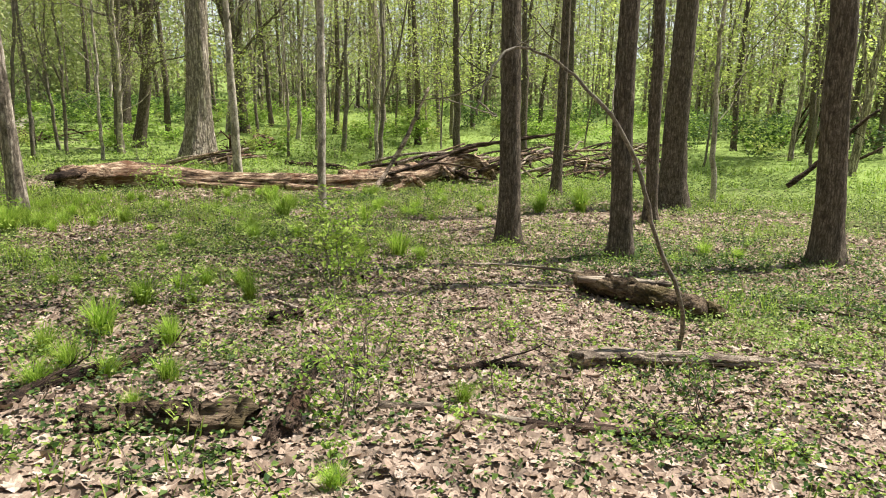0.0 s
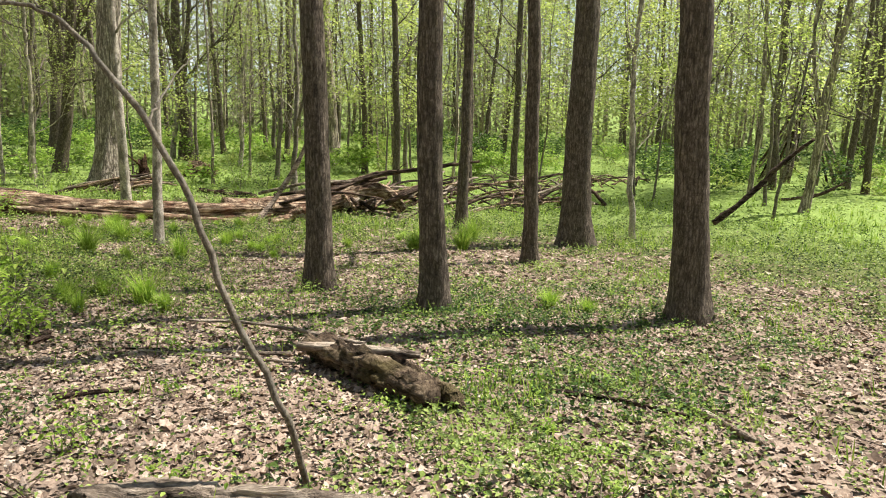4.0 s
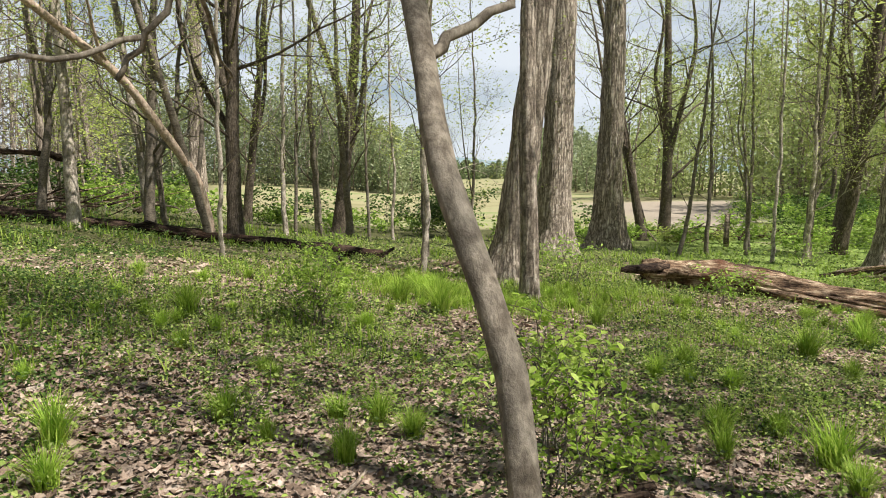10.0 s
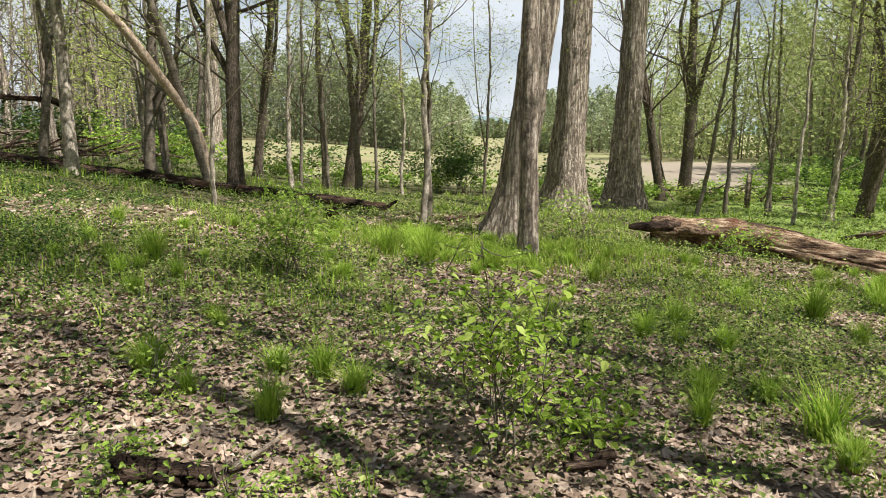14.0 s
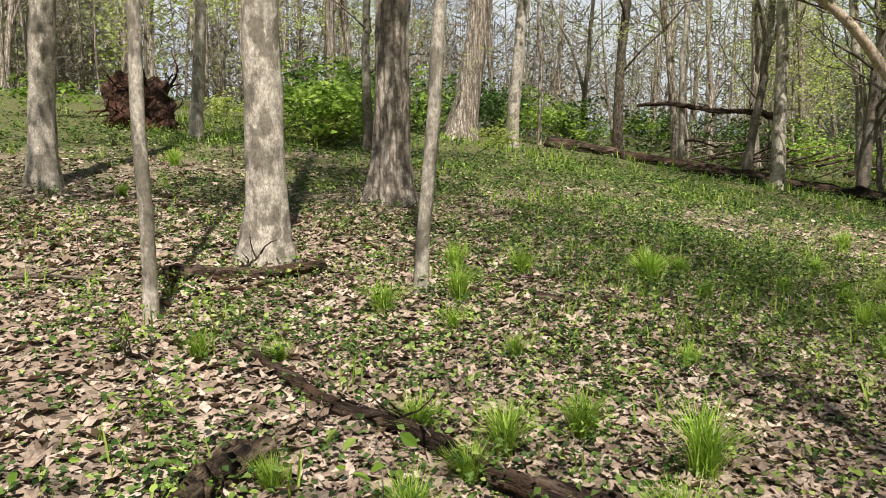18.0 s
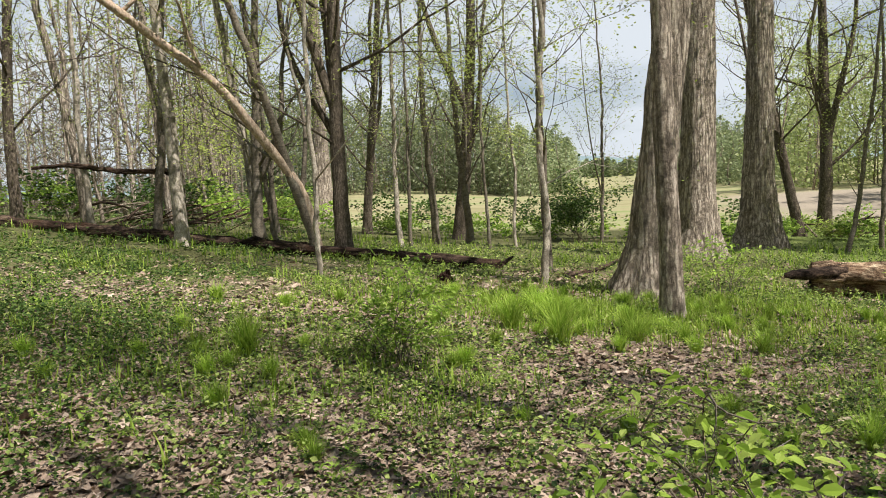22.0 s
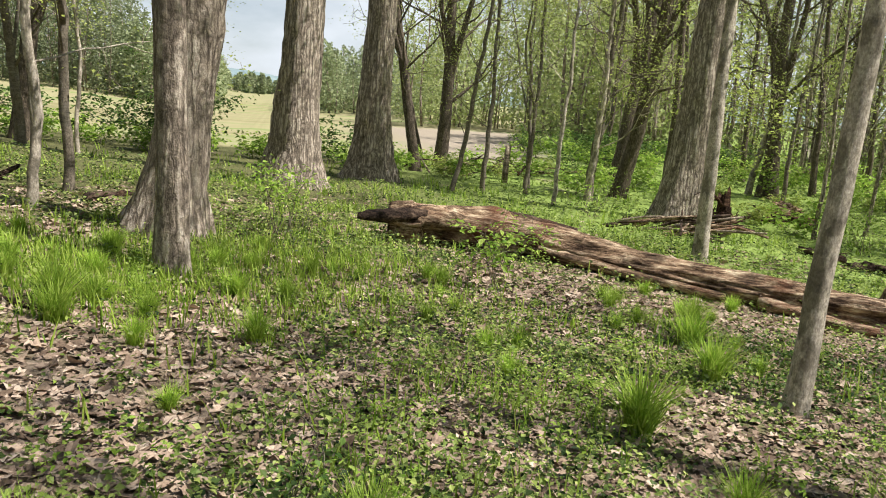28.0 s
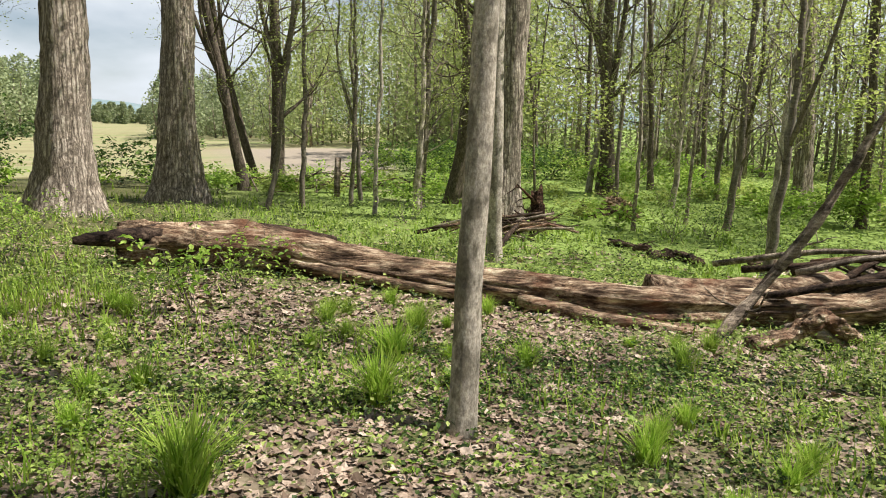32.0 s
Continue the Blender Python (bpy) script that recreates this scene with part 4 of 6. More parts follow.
while len(spots) < 215 and tries < 12000:
    tries += 1
    east = rng_w.uniform() < 0.46
    a = math.radians(rng_w.uniform(24, 118) if east else rng_w.uniform(-110, -24) if rng_w.uniform() < 0.8 else rng_w.uniform(118, 250))
    d = (24 if east else 20) + (42 if east else 48) * rng_w.uniform(0, 1) ** 0.9
    x, y = -1 + d * math.sin(a), 3 + d * math.cos(a)
    if not clear_of(x, y) or any((x - p[0]) ** 2 + (y - p[1]) ** 2 < 2.0 for _, p in spots):
        continue
    k = kinds[rng_w.choice([0, 1, 2, 3, 4, 2, 5, 6]) if east else rng_w.choice([5, 6, 6, 5, 6, 5, 4])]
    spots.append((k, (x, y)))
hide_away(kinds, [(k, pose(x, y, foot(x, y) - 0.05, rng_w.normal(0, 2.5), rng_w.normal(0, 2.5), rng_w.uniform(0, 360)) @ Matrix.Scale(1, 4)) for k, (x, y) in spots])


def far_wood(name, label, spots, seed, leaf_mat, height, leaf, skirt=0.15, long=1.2):
    """A wood far off: many stems and leaf clumps in one body."""
    rng = np.random.default_rng(seed)
    stems, clumps = [], []
    for x, y in spots:
        z, hgt = foot(x, y), height * rng.uniform(0.7, 1.2)
        lx, ly = rng.normal(0, 0.04, 2)
        stems.append(rod(smooth_line([[x, y, z - 0.3], [x + lx * hgt * 0.3 + rng.normal(0, 0.25), y + ly * hgt * 0.3, z + hgt * 0.3], [x + lx * hgt * 0.6 + rng.normal(0, 0.35), y + ly * hgt * 0.6, z + hgt * 0.6], [x + lx * hgt, y + ly * hgt, z + hgt]], 6), np.linspace(rng.uniform(0.09, 0.19), 0.03, 6), 4, 0.05, rng))
        n = 260 if long > 2 else 560
        up = rng.uniform(skirt, 1.0, n)
        wide = (0.28 * hgt) * np.sin(np.clip(up, 0, 1) * 2.6 + 0.45) * np.sqrt(rng.uniform(0, 1, n))
        ang = rng.uniform(0, 6.28, n)
        at = np.stack([x + lx * hgt * up + wide * np.cos(ang), y + ly * hgt * up + wide * np.sin(ang), z + hgt * up], 1)
        clumps.append(leaf_quads(at, rng.uniform(0.5, 1.3, n) * leaf, rng, 0.3, long))
    top = thing(name, spots[0][0], spots[0][1], 0, label, "woodland")
    off = np.array([spots[0][0], spots[0][1], 0])
    v, f = joined(stems)
    tagged(part("stems", v - off, f, BARK_GREY, top), kind="stuff")
    v, f = joined(clumps)
    tagged(part("foliage", v - off, f, leaf_mat, top, "", False), kind="stuff")
    tagged(top, kind="stuff")


LEAF_FAR = foliage("far_wood_leaves", (0.27, 0.33, 0.12), (0.41, 0.47, 0.185), (0.55, 0.585, 0.28), 0.5)
LEAF_HILL = foliage("far_hill_leaves", (0.20, 0.24, 0.12), (0.28, 0.325, 0.165), (0.38, 0.41, 0.24), 0.35)
TWIG_FAR = foliage("far_bare_twigs", (0.15, 0.12, 0.092), (0.25, 0.21, 0.162), (0.37, 0.34, 0.25), 0.3)
rf = np.random.default_rng(9)


def sector(a0, a1, d0, d1, count):
    return [(d * math.sin(a), d * math.cos(a)) for a, d in zip(np.radians(rf.uniform(a0, a1, count)), rf.uniform(d0, d1, count))]


far_wood("far_wood", "pale spring wood closing the view beyond the glade", sector(25, 120, 58, 105, 270), 1, LEAF_FAR, 17, 0.34, 0.03)
far_wood("twiggy_wood", "grey twiggy wood among the spring leaves", sector(25, 120, 52, 100, 130), 11, TWIG_FAR, 16, 0.13, 0.02, 9.0)
far_wood("field_edge_wood", "spring wood beyond the bare field", sector(9, 27, 84, 120, 90) + sector(20, 28, 56, 84, 26), 5, LEAF_FAR, 16, 0.4, 0.02)
far_wood("hillside_wood", "grey-green wood on the far hillside", sector(-32, -9.5, 125, 190, 190), 2, LEAF_HILL, 17, 0.5, 0.02)
far_wood("bare_wood", "grey-brown twiggy wood on the slope, hardly in leaf", sector(-100, -28, 50, 100, 290), 7, TWIG_FAR, 13, 0.13, 0.02, 9.0)
far_wood("hill_end_wood", "low end of the wooded hillside above the field", sector(-11, -4.2, 120, 190, 70), 6, LEAF_HILL, 11, 0.5, 0.0)
far_wood("horizon_wood", "low line of trees at the end of the field", sector(-14, 12, 330, 460, 170), 3, LEAF_HILL, 8, 1.0, 0.0)
far_wood("field_end_wood", "olive green wood at the end of the field", sector(1.6, 11, 118, 165, 80), 8, LEAF_HILL, 10, 0.42, 0.02)
far_wood("wood_behind", "spring wood behind the path", sector(120, 285, 60, 110, 150), 4, LEAF_FAR, 17, 0.9)


def distant_hills():
    """A long low ridge on the skyline beyond the field."""
    n = 120
    a = np.radians(np.linspace(-70, 40, n))
    h = 20 + 26 * value_noise(np.linspace(0, 9, n), np.zeros(n), 31) + 10 * value_noise(np.linspace(0, 60, n), np.zeros(n), 32)
    v = np.vstack([np.column_stack([d * np.sin(a), d * np.cos(a), z * h - 3]) for d, z in ((1300, 0.0), (1420, 0.75), (1600, 1.0), (1900, 0.0))])
    f = np.vstack([np.stack([np.arange(n - 1) + r * n, np.arange(n - 1) + 1 + r * n, np.arange(n - 1) + 1 + (r + 1) * n, np.arange(n - 1) + (r + 1) * n], 1) for r in range(3)])
    tagged(part("backdrop", v, f, HILLS), "low wooded ridge on the skyline, coloured blue-green with haze", "hills", kind="structure")


# The haze of distance is put into the ridge's blue-green colour.
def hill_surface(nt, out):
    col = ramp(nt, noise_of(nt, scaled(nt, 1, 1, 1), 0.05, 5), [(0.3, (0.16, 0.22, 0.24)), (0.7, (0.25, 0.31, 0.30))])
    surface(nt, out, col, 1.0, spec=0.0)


HILLS = material("haze_tinted_ridge", hill_surface)
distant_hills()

# ---------------------------------------------------------------- fallen wood
def fallen(name, points, radii, mat, label, category, seed=1, sides=9, rough=0.1, twigs=0, n=None):
    """A stick, branch or log lying where the points run; it may carry side twigs."""
    rng = np.random.default_rng(seed)
    n = n or (44 if max(radii) >= 0.045 else max(6, 4 * len(points)))
    sides = 30 if max(radii) >= 0.045 else sides
    line = smooth_line(points, n)
    rad = np.interp(np.linspace(0, 1, n), np.linspace(0, 1, len(radii)), radii)
    line = line + rng.normal(0, 0.12, line.shape) * rad[:, None]
    # Local x runs along the piece, and so does its grain.
    o = line[0].copy()
    turn = math.atan2(line[-1][1] - o[1], line[-1][0] - o[0])
    c, s = math.cos(turn), math.sin(turn)
    line = (line - o) @ np.array([[c, -s, 0], [s, c, 0], [0, 0, 1]])
    if max(radii) >= 0.045:
        # Thick pieces are lumpy, split along the grain and ragged at the ends.
        v, f = rod(line, rad, sides, 0, rng)
        ang = np.tile(np.linspace(0, 2 * math.pi, sides, endpoint=False), n + 2)
        u = np.repeat(np.linspace(0, np.linalg.norm(line[-1] - line[0]) / 0.3, n + 2), sides)
        k = 1 + 0.6 * (value_noise(u, ang * 1.3, seed) - 0.5) + 0.5 * (value_noise(u * 0.8, ang * 3.5, seed + 40) - 0.5) + 0.35 * (value_noise(u * 2.2, ang * 7, seed + 80) - 0.5) + rng.normal(0, 0.03, len(u))
        axis = np.repeat(np.vstack([line[:1], line, line[-1:]]), sides, axis=0)
        v = axis + (v - axis) * k[:, None]
    else:
        v, f = rod(line, rad * (1 + rng.normal(0, 0.08, n)), sides, rough, rng)
    ob = part(name, v, f, mat)
    ob.location, ob.rotation_euler = o, (0, 0, turn)
    tagged(ob, label, category)
    for k in range(twigs):
        i = int(rng.integers(2, n - 1))
        d = rng.normal(0, 1, 3)
        d[2] = abs(d[2]) * 0.18
        ws, tp = [], []
        branch_set(line[i], d, rng.uniform(0.2, 0.5), max(rad[i] * 0.4, 0.005), rng, 1, ws, tp)
        part("twig", *joined(ws), mat, ob)
    return ob


STICK_LABEL = "dry grey stick lying on the leaf litter"
DARK_LABEL = "dark rotting branch half sunk in dead leaves"
fallen("rotten_log", [(1.70, 1.60, 0.25), (1.54, 0.94, 0.28), (1.42, 0.26, 0.32)], (0.115, 0.095), ROT_MOSS, "mossy brown rotting log split at its end", "log", 1, 12, 0.1, 0)
fallen("rotten_log", [(1.92, 1.04, 0.20), (1.67, 0.54, 0.24), (1.52, 0.11, 0.27)], (0.06, 0.065), ROT_MOSS, "mossy brown rotting log split at its end", "log", 2, 12, 0.1, 0)
fallen("fallen_branch", [(1.88, 0.75, 0.33), (1.73, 1.13, 0.33), (1.40, 1.53, 0.35)], (0.038, 0.03), STICK, STICK_LABEL, "branch", 3, 7, 0.1, 0)
fallen("stick", [(1.82, 1.23, 0.32), (1.78, 1.96, 0.29), (1.63, 2.47, 0.29), (1.32, 2.79, 0.31)], (0.018, 0.012), STICK, STICK_LABEL, "stick", 4, 7, 0.1, 1)
fallen("stick", [(1.57, 1.80, 0.18), (1.32, 2.05, 0.20), (1.08, 2.35, 0.21)], (0.02, 0.012), STICK, STICK_LABEL, "stick", 5, 7, 0.1, 1)
fallen("fallen_branch", [(0.95, 2.54, 0.21), (0.64, 2.83, 0.23)], (0.014, 0.01), ROT_DARK, DARK_LABEL, "branch", 6, 7, 0.1, 0)
fallen("rotten_log", [(-2.05, 1.62, 0.55), (-2.40, 1.33, 0.60), (-2.70, 1.06, 0.64), (-3.05, 0.82, 0.68)], (0.046, 0.058), ROT_DARK, DARK_LABEL, "log", 7, 7, 0.1, 0)
fallen("fallen_branch", [(-2.39, 0.75, 0.61), (-2.15, 0.42, 0.60), (-2.03, 0.02, 0.60)], (0.04, 0.02), STICK, STICK_LABEL, "branch", 8, 7, 0.1, 1)
fallen("fallen_branch", [(-2.04, 0.05, 0.59), (-1.77, -0.38, 0.58), (-1.45, -0.87, 0.56)], (0.03, 0.02), ROT_DARK, DARK_LABEL, "branch", 9, 7, 0.1, 2)
fallen("stick", [(-3.27, 2.07, 0.63), (-2.68, 2.13, 0.57), (-2.36, 1.98, 0.54)], (0.008, 0.005), STICK, STICK_LABEL, "stick", 10, 7, 0.1, 1)
fallen("stick", [(-2.54, 1.53, 0.57), (-2.39, 1.11, 0.57)], (0.008, 0.006), STICK, STICK_LABEL, "stick", 11, 7, 0.1, 0)
fallen("stick", [(-3.67, 2.41, 0.66), (-3.57, 1.91, 0.67), (-3.69, 1.47, 0.69), (-3.48, 1.06, 0.69), (-3.53, 0.56, 0.71)], (0.007, 0.004), STICK, STICK_LABEL, "stick", 12, 7, 0.1, 2)
fallen("stick", [(0.75, 2.63, 0.23), (1.12, 2.06, 0.21), (1.44, 1.57, 0.20)], (0.02, 0.012), STICK, STICK_LABEL, "stick", 13, 7, 0.1, 2)
fallen("fallen_branch", [(2.19, -0.03, 0.19), (2.41, -0.59, 0.18), (2.43, -1.10, 0.20)], (0.02, 0.012), ROT_DARK, DARK_LABEL, "branch", 14, 7, 0.1, 1)
fallen("fallen_branch", [(2.97, -0.61, 0.14), (2.36, -1.39, 0.22), (2.24, -1.60, 0.24)], (0.03, 0.02), STICK, STICK_LABEL, "branch", 15, 7, 0.1, 1)
fallen("stick", [(4.51, -0.62, 0.00), (5.20, -1.05, -0.04), (5.46, -1.73, -0.04)], (0.012, 0.008), STICK, STICK_LABEL, "stick", 16, 7, 0.1, 1)
fallen("stick", [(7.59, 0.17, -0.26), (8.31, -1.24, -0.27)], (0.012, 0.008), STICK, STICK_LABEL, "stick", 17, 7, 0.1, 1)
fallen("fallen_branch", [(-0.83, 0.36, 0.48), (-0.52, 0.21, 0.46), (-0.33, -0.01, 0.44), (-0.12, -0.30, 0.43), (0.17, -0.68, 0.41)], (0.055, 0.052, 0.045, 0.035), STICK, STICK_LABEL, "branch", 18, 12, 0.1, 0)
fallen("fallen_branch", [(0.21, -0.89, 0.41), (0.37, -1.22, 0.41), (0.53, -1.55, 0.41)], (0.045, 0.03), STICK, STICK_LABEL, "branch", 20, 7, 0.1, 1)
fallen("fallen_branch", [(-1.50, 0.86, 0.50), (-1.26, 0.80, 0.47), (-1.06, 0.52, 0.46)], (0.028, 0.034), ROT_DARK, DARK_LABEL, "branch", 21, 7, 0.1, 1)
fallen("fallen_branch", [(-0.20, 1.95, 0.34), (0.23, 1.78, 0.30)], (0.02, 0.01), ROT_DARK, DARK_LABEL, "branch", 22, 7, 0.1, 0)
fallen("fallen_branch", [(-4.75, 2.08, 0.80), (-4.19, 2.13, 0.74), (-3.78, 2.17, 0.70), (-3.42, 2.37, 0.65), (-3.11, 2.42, 0.62), (-2.86, 2.49, 0.59), (-2.58, 2.69, 0.56)], (0.03, 0.045), ROT_DARK, DARK_LABEL, "branch", 23, 7, 0.1, 3)
fallen("rotten_log", [(-6.01, 2.08, 0.96), (-5.93, 2.57, 0.93), (-5.95, 3.26, 0.91)], (0.06, 0.045), ROT_DARK, DARK_LABEL, "log", 24, 12, 0.1, 2)
fallen("fallen_branch", [(-4.82, 4.31, 0.74), (-4.51, 4.59, 0.69)], (0.035, 0.02), ROT_DARK, DARK_LABEL, "branch", 25, 7, 0.1, 0)
fallen("stick", [(-2.03, 3.35, 0.46), (-2.19, 3.92, 0.46), (-2.50, 4.94, 0.45)], (0.012, 0.008), STICK, STICK_LABEL, "stick", 26, 7, 0.1, 1)
fallen("stick", [(-6.44, 1.22, 1.00), (-6.31, 1.54, 0.98), (-6.11, 1.81, 0.95)], (0.02, 0.014), STICK, STICK_LABEL, "stick", 27, 7, 0.1, 1)
fallen("stick", [(-9.44, 6.36, 1.16), (-9.15, 7.13, 1.10), (-8.34, 7.37, 0.99)], (0.015, 0.01), STICK, STICK_LABEL, "stick", 28, 7, 0.1, 2)
fallen("stick", [(-3.83, 0.88, 0.73), (-3.62, 1.09, 0.70), (-3.21, 1.23, 0.65)], (0.01, 0.01), STICK, STICK_LABEL, "stick", 29, 7, 0.1, 0)
fallen("rotten_log", [(-1.45, 15.20, -0.03), (-0.94, 17.10, -0.15), (-0.50, 20.37, -0.33)], (0.05, 0.03), ROT_DARK, DARK_LABEL, "log", 30, 7, 0.1, 1)
fallen("fallen_branch", [(-1.50, 9.95, 0.18), (-0.92, 9.82, 0.13), (-0.38, 9.59, 0.08)], (0.025, 0.02), ROT_DARK, DARK_LABEL, "branch", 31, 7, 0.1, 1)
fallen("fallen_branch", [(-4.14, 9.41, 0.46), (-3.94, 10.24, 0.40), (-3.92, 11.37, 0.35)], (0.02, 0.012), ROT_DARK, DARK_LABEL, "branch", 32, 7, 0.1, 2)
fallen("fallen_branch", [(-9.04, 6.96, 1.09), (-8.82, 7.22, 1.05), (-8.29, 7.34, 0.99)], (0.012, 0.01), ROT_DARK, DARK_LABEL, "branch", 33, 7, 0.1, 2)
fallen("fallen_branch", [(-5.16, 4.22, 0.76), (-4.71, 4.59, 0.70), (-4.46, 4.74, 0.67)], (0.02, 0.02), ROT_DARK, DARK_LABEL, "branch", 34, 7, 0.1, 0)
fallen("stick", [(-0.09, 6.44, 0.17), (0.12, 6.60, 0.14), (0.42, 6.79, 0.11)], (0.015, 0.01), STICK, STICK_LABEL, "stick", 35, 7, 0.1, 1)
fallen("fallen_branch", [(1.90, 6.63, -0.01), (2.23, 6.50, -0.03), (2.63, 6.60, -0.07)], (0.03, 0.02), STICK, STICK_LABEL, "branch", 36, 7, 0.1, 1)
fallen("fallen_branch", [(1.58, 6.36, 0.03), (1.70, 6.18, 0.03), (1.76, 5.97, 0.03)], (0.035, 0.02), ROT_DARK, DARK_LABEL, "branch", 37, 7, 0.1, 0)
fallen("rotten_log", [(-1.50, 2.73, 0.44), (-1.33, 2.78, 0.42), (-1.14, 2.79, 0.40)], (0.05, 0.042), ROT_DARK, DARK_LABEL, "log", 38, 12, 0.1, 0)
fallen("stick", [(-1.11, 2.90, 0.39), (-1.05, 3.08, 0.38), (-1.01, 3.36, 0.37)], (0.02, 0.012), STICK, STICK_LABEL, "stick", 39, 7, 0.1, 0)
fallen("fallen_branch", [(0.29, 3.42, 0.24), (0.48, 3.50, 0.22)], (0.02, 0.02), ROT_DARK, DARK_LABEL, "branch", 40, 7, 0.1, 0)
fallen("stick", [(-1.27, 4.77, 0.34), (-1.08, 4.96, 0.31), (-0.83, 5.02, 0.28)], (0.01, 0.008), STICK, STICK_LABEL, "stick", 41, 7, 0.1, 0)
fallen("fallen_branch", [(1.69, 6.32, 0.01), (2.07, 6.44, -0.03)], (0.012, 0.01), ROT_DARK, DARK_LABEL, "branch", 42, 7, 0.1, 0)
fallen("stick", [(2.75, 5.94, -0.07), (3.02, 5.73, -0.09), (3.35, 5.68, -0.11)], (0.012, 0.008), STICK, STICK_LABEL, "stick", 43, 7, 0.1, 1)
fallen("rotten_log", [(12.01, 18.43, -0.97), (12.35, 17.42, -0.97)], (0.07, 0.06), ROT_DARK, DARK_LABEL, "log", 44, 12, 0.1, 1)
fallen("rotten_log", [(11.63, 16.48, -0.91), (12.28, 16.46, -0.94), (12.19, 15.65, -0.92)], (0.09, 0.07), ROT_DARK, DARK_LABEL, "log", 45, 12, 0.1, 1)
fallen("rotten_log", [(12.81, 15.24, -0.94), (13.91, 15.36, -0.99)], (0.1, 0.09), ROT_DARK, DARK_LABEL, "log", 46, 12, 0.1, 0)
fallen("rotten_log", [(26.24, 30.13, -1.41), (27.10, 29.23, -1.44), (28.10, 28.37, -1.47)], (0.09, 0.09), ROT, DARK_LABEL, "log", 47, 12, 0.1, 1)
fallen("rotten_log", [(29.15, 29.65, -1.47), (30.14, 28.74, -1.51)], (0.1, 0.09), ROT_DARK, DARK_LABEL, "log", 48, 12, 0.1, 0)
fallen("rotten_log", [(9.43, 21.63, -0.92), (10.09, 21.43, -0.95)], (0.05, 0.04), ROT_DARK, DARK_LABEL, "log", 49, 7, 0.1, 0)
fallen("stick", [(3.18, 8.01, -0.17), (3.35, 8.15, -0.19), (3.40, 7.94, -0.19)], (0.02, 0.012), STICK, STICK_LABEL, "stick", 50, 7, 0.1, 0)
fallen("fallen_branch", [(3.90, 20.11, -0.62), (5.22, 20.76, -0.71), (6.53, 20.69, -0.78)], (0.03, 0.015), STICK, STICK_LABEL, "branch", 51, 7, 0.1, 1)
fallen("stick", [(2.25, 0.31, 0.17), (2.37, -0.05, 0.17), (2.48, -0.31, 0.17)], (0.02, 0.012), STICK, STICK_LABEL, "stick", 52, 7, 0.1, 1)
fallen("stick", [(7.84, 3.67, -0.39), (7.13, 2.56, -0.31), (6.59, 1.70, -0.24)], (0.012, 0.008), STICK, STICK_LABEL, "stick", 53, 7, 0.1, 0)
fallen("fallen_branch", [(0.33, 3.48, 0.24), (0.54, 3.60, 0.22)], (0.03, 0.02), ROT_DARK, DARK_LABEL, "branch", 54, 7, 0.1, 0)
fallen("fallen_tree", [(-17.20, 16.20, 1.67), (-14.00, 16.50, 1.28), (-11.00, 16.50, 0.93), (-8.50, 16.45, 0.66), (-6.20, 16.40, 0.42), (-2.85, 16.30, 0.11)], (0.17, 0.15, 0.14, 0.12, 0.09), ROT_DARK, "long dark fallen trunk lying across the slope", "log", 90, 12, 0.06, 3, 40)
fallen("fallen_branch", [(-2.87, 16.29, 0.03), (-2.75, 16.35, 0.14), (-2.61, 16.41, 0.23)], (0.05, 0.02), ROT_DARK, "forked broken limb at the end of a fallen trunk", "branch", 91, 7, 0.1, 2)
fallen("hanging_limb", [(-12.91, 20.96, 2.34), (-13.29, 20.52, 2.52), (-14.04, 19.65, 2.58), (-14.79, 18.78, 2.77), (-15.44, 18.04, 2.73)], (0.09, 0.07, 0.04), ROT_DARK, "dead limb hanging level between the trees", "branch", 92, 8, 0.1, 6)
fallen("leaning_dead_stem", [(8.27, 10.75, -0.66), (8.92, 10.92, -0.24), (9.22, 10.81, 0.18), (9.45, 10.72, 0.57), (9.68, 10.63, 1.02), (9.85, 10.56, 1.39), (10.07, 10.48, 1.82)], (0.05, 0.045, 0.03), STICK, "crooked dead stem leaning over the log", "branch", 93, 9, 0.08, 5, 30)
fallen("broken_limb", [(8.35, 10.37, -0.61), (8.99, 10.49, -0.56), (9.25, 10.39, -0.41), (9.41, 10.33, -0.49), (9.94, 10.49, -0.71)], (0.08, 0.09, 0.06), ROT, "bent and barkless limb propped before the log", "branch", 94, 10, 0.1, 0)
fallen("leaning_dead_stem", [(13.89, 2.57, -0.36), (14.31, 2.02, 0.25), (14.68, 1.53, 0.94), (15.05, 1.04, 1.47)], (0.06, 0.03), ROT_DARK, "dark dead limb leaning up from the ground", "branch", 95, 8, 0.1, 3)
fallen("fallen_branch", [(26.87, 4.45, -1.27), (27.44, 3.70, -1.16), (27.87, 3.14, -0.94), (28.28, 2.59, -0.55)], (0.05, 0.06, 0.03), ROT_DARK, "dark dead limb raised above the grass", "branch", 96, 8, 0.1, 1)
fallen("fallen_branch", [(10.76, 11.75, -0.64), (11.22, 11.16, -0.25), (11.75, 10.48, 0.16), (12.46, 9.56, 0.36), (13.39, 8.36, 0.59)], (0.07, 0.06, 0.03), ROT_DARK, "long dark dead limb resting on the arched log end", "branch", 97, 8, 0.1, 4)
fallen("rotten_log", [(-3.56, 1.72, 0.67), (-3.3, 1.38, 0.655), (-3.04, 1.08, 0.635)], (0.09, 0.10, 0.10), ROT_MOSS, "weathered grey-brown log end sunk in dead leaves", "log", 89)


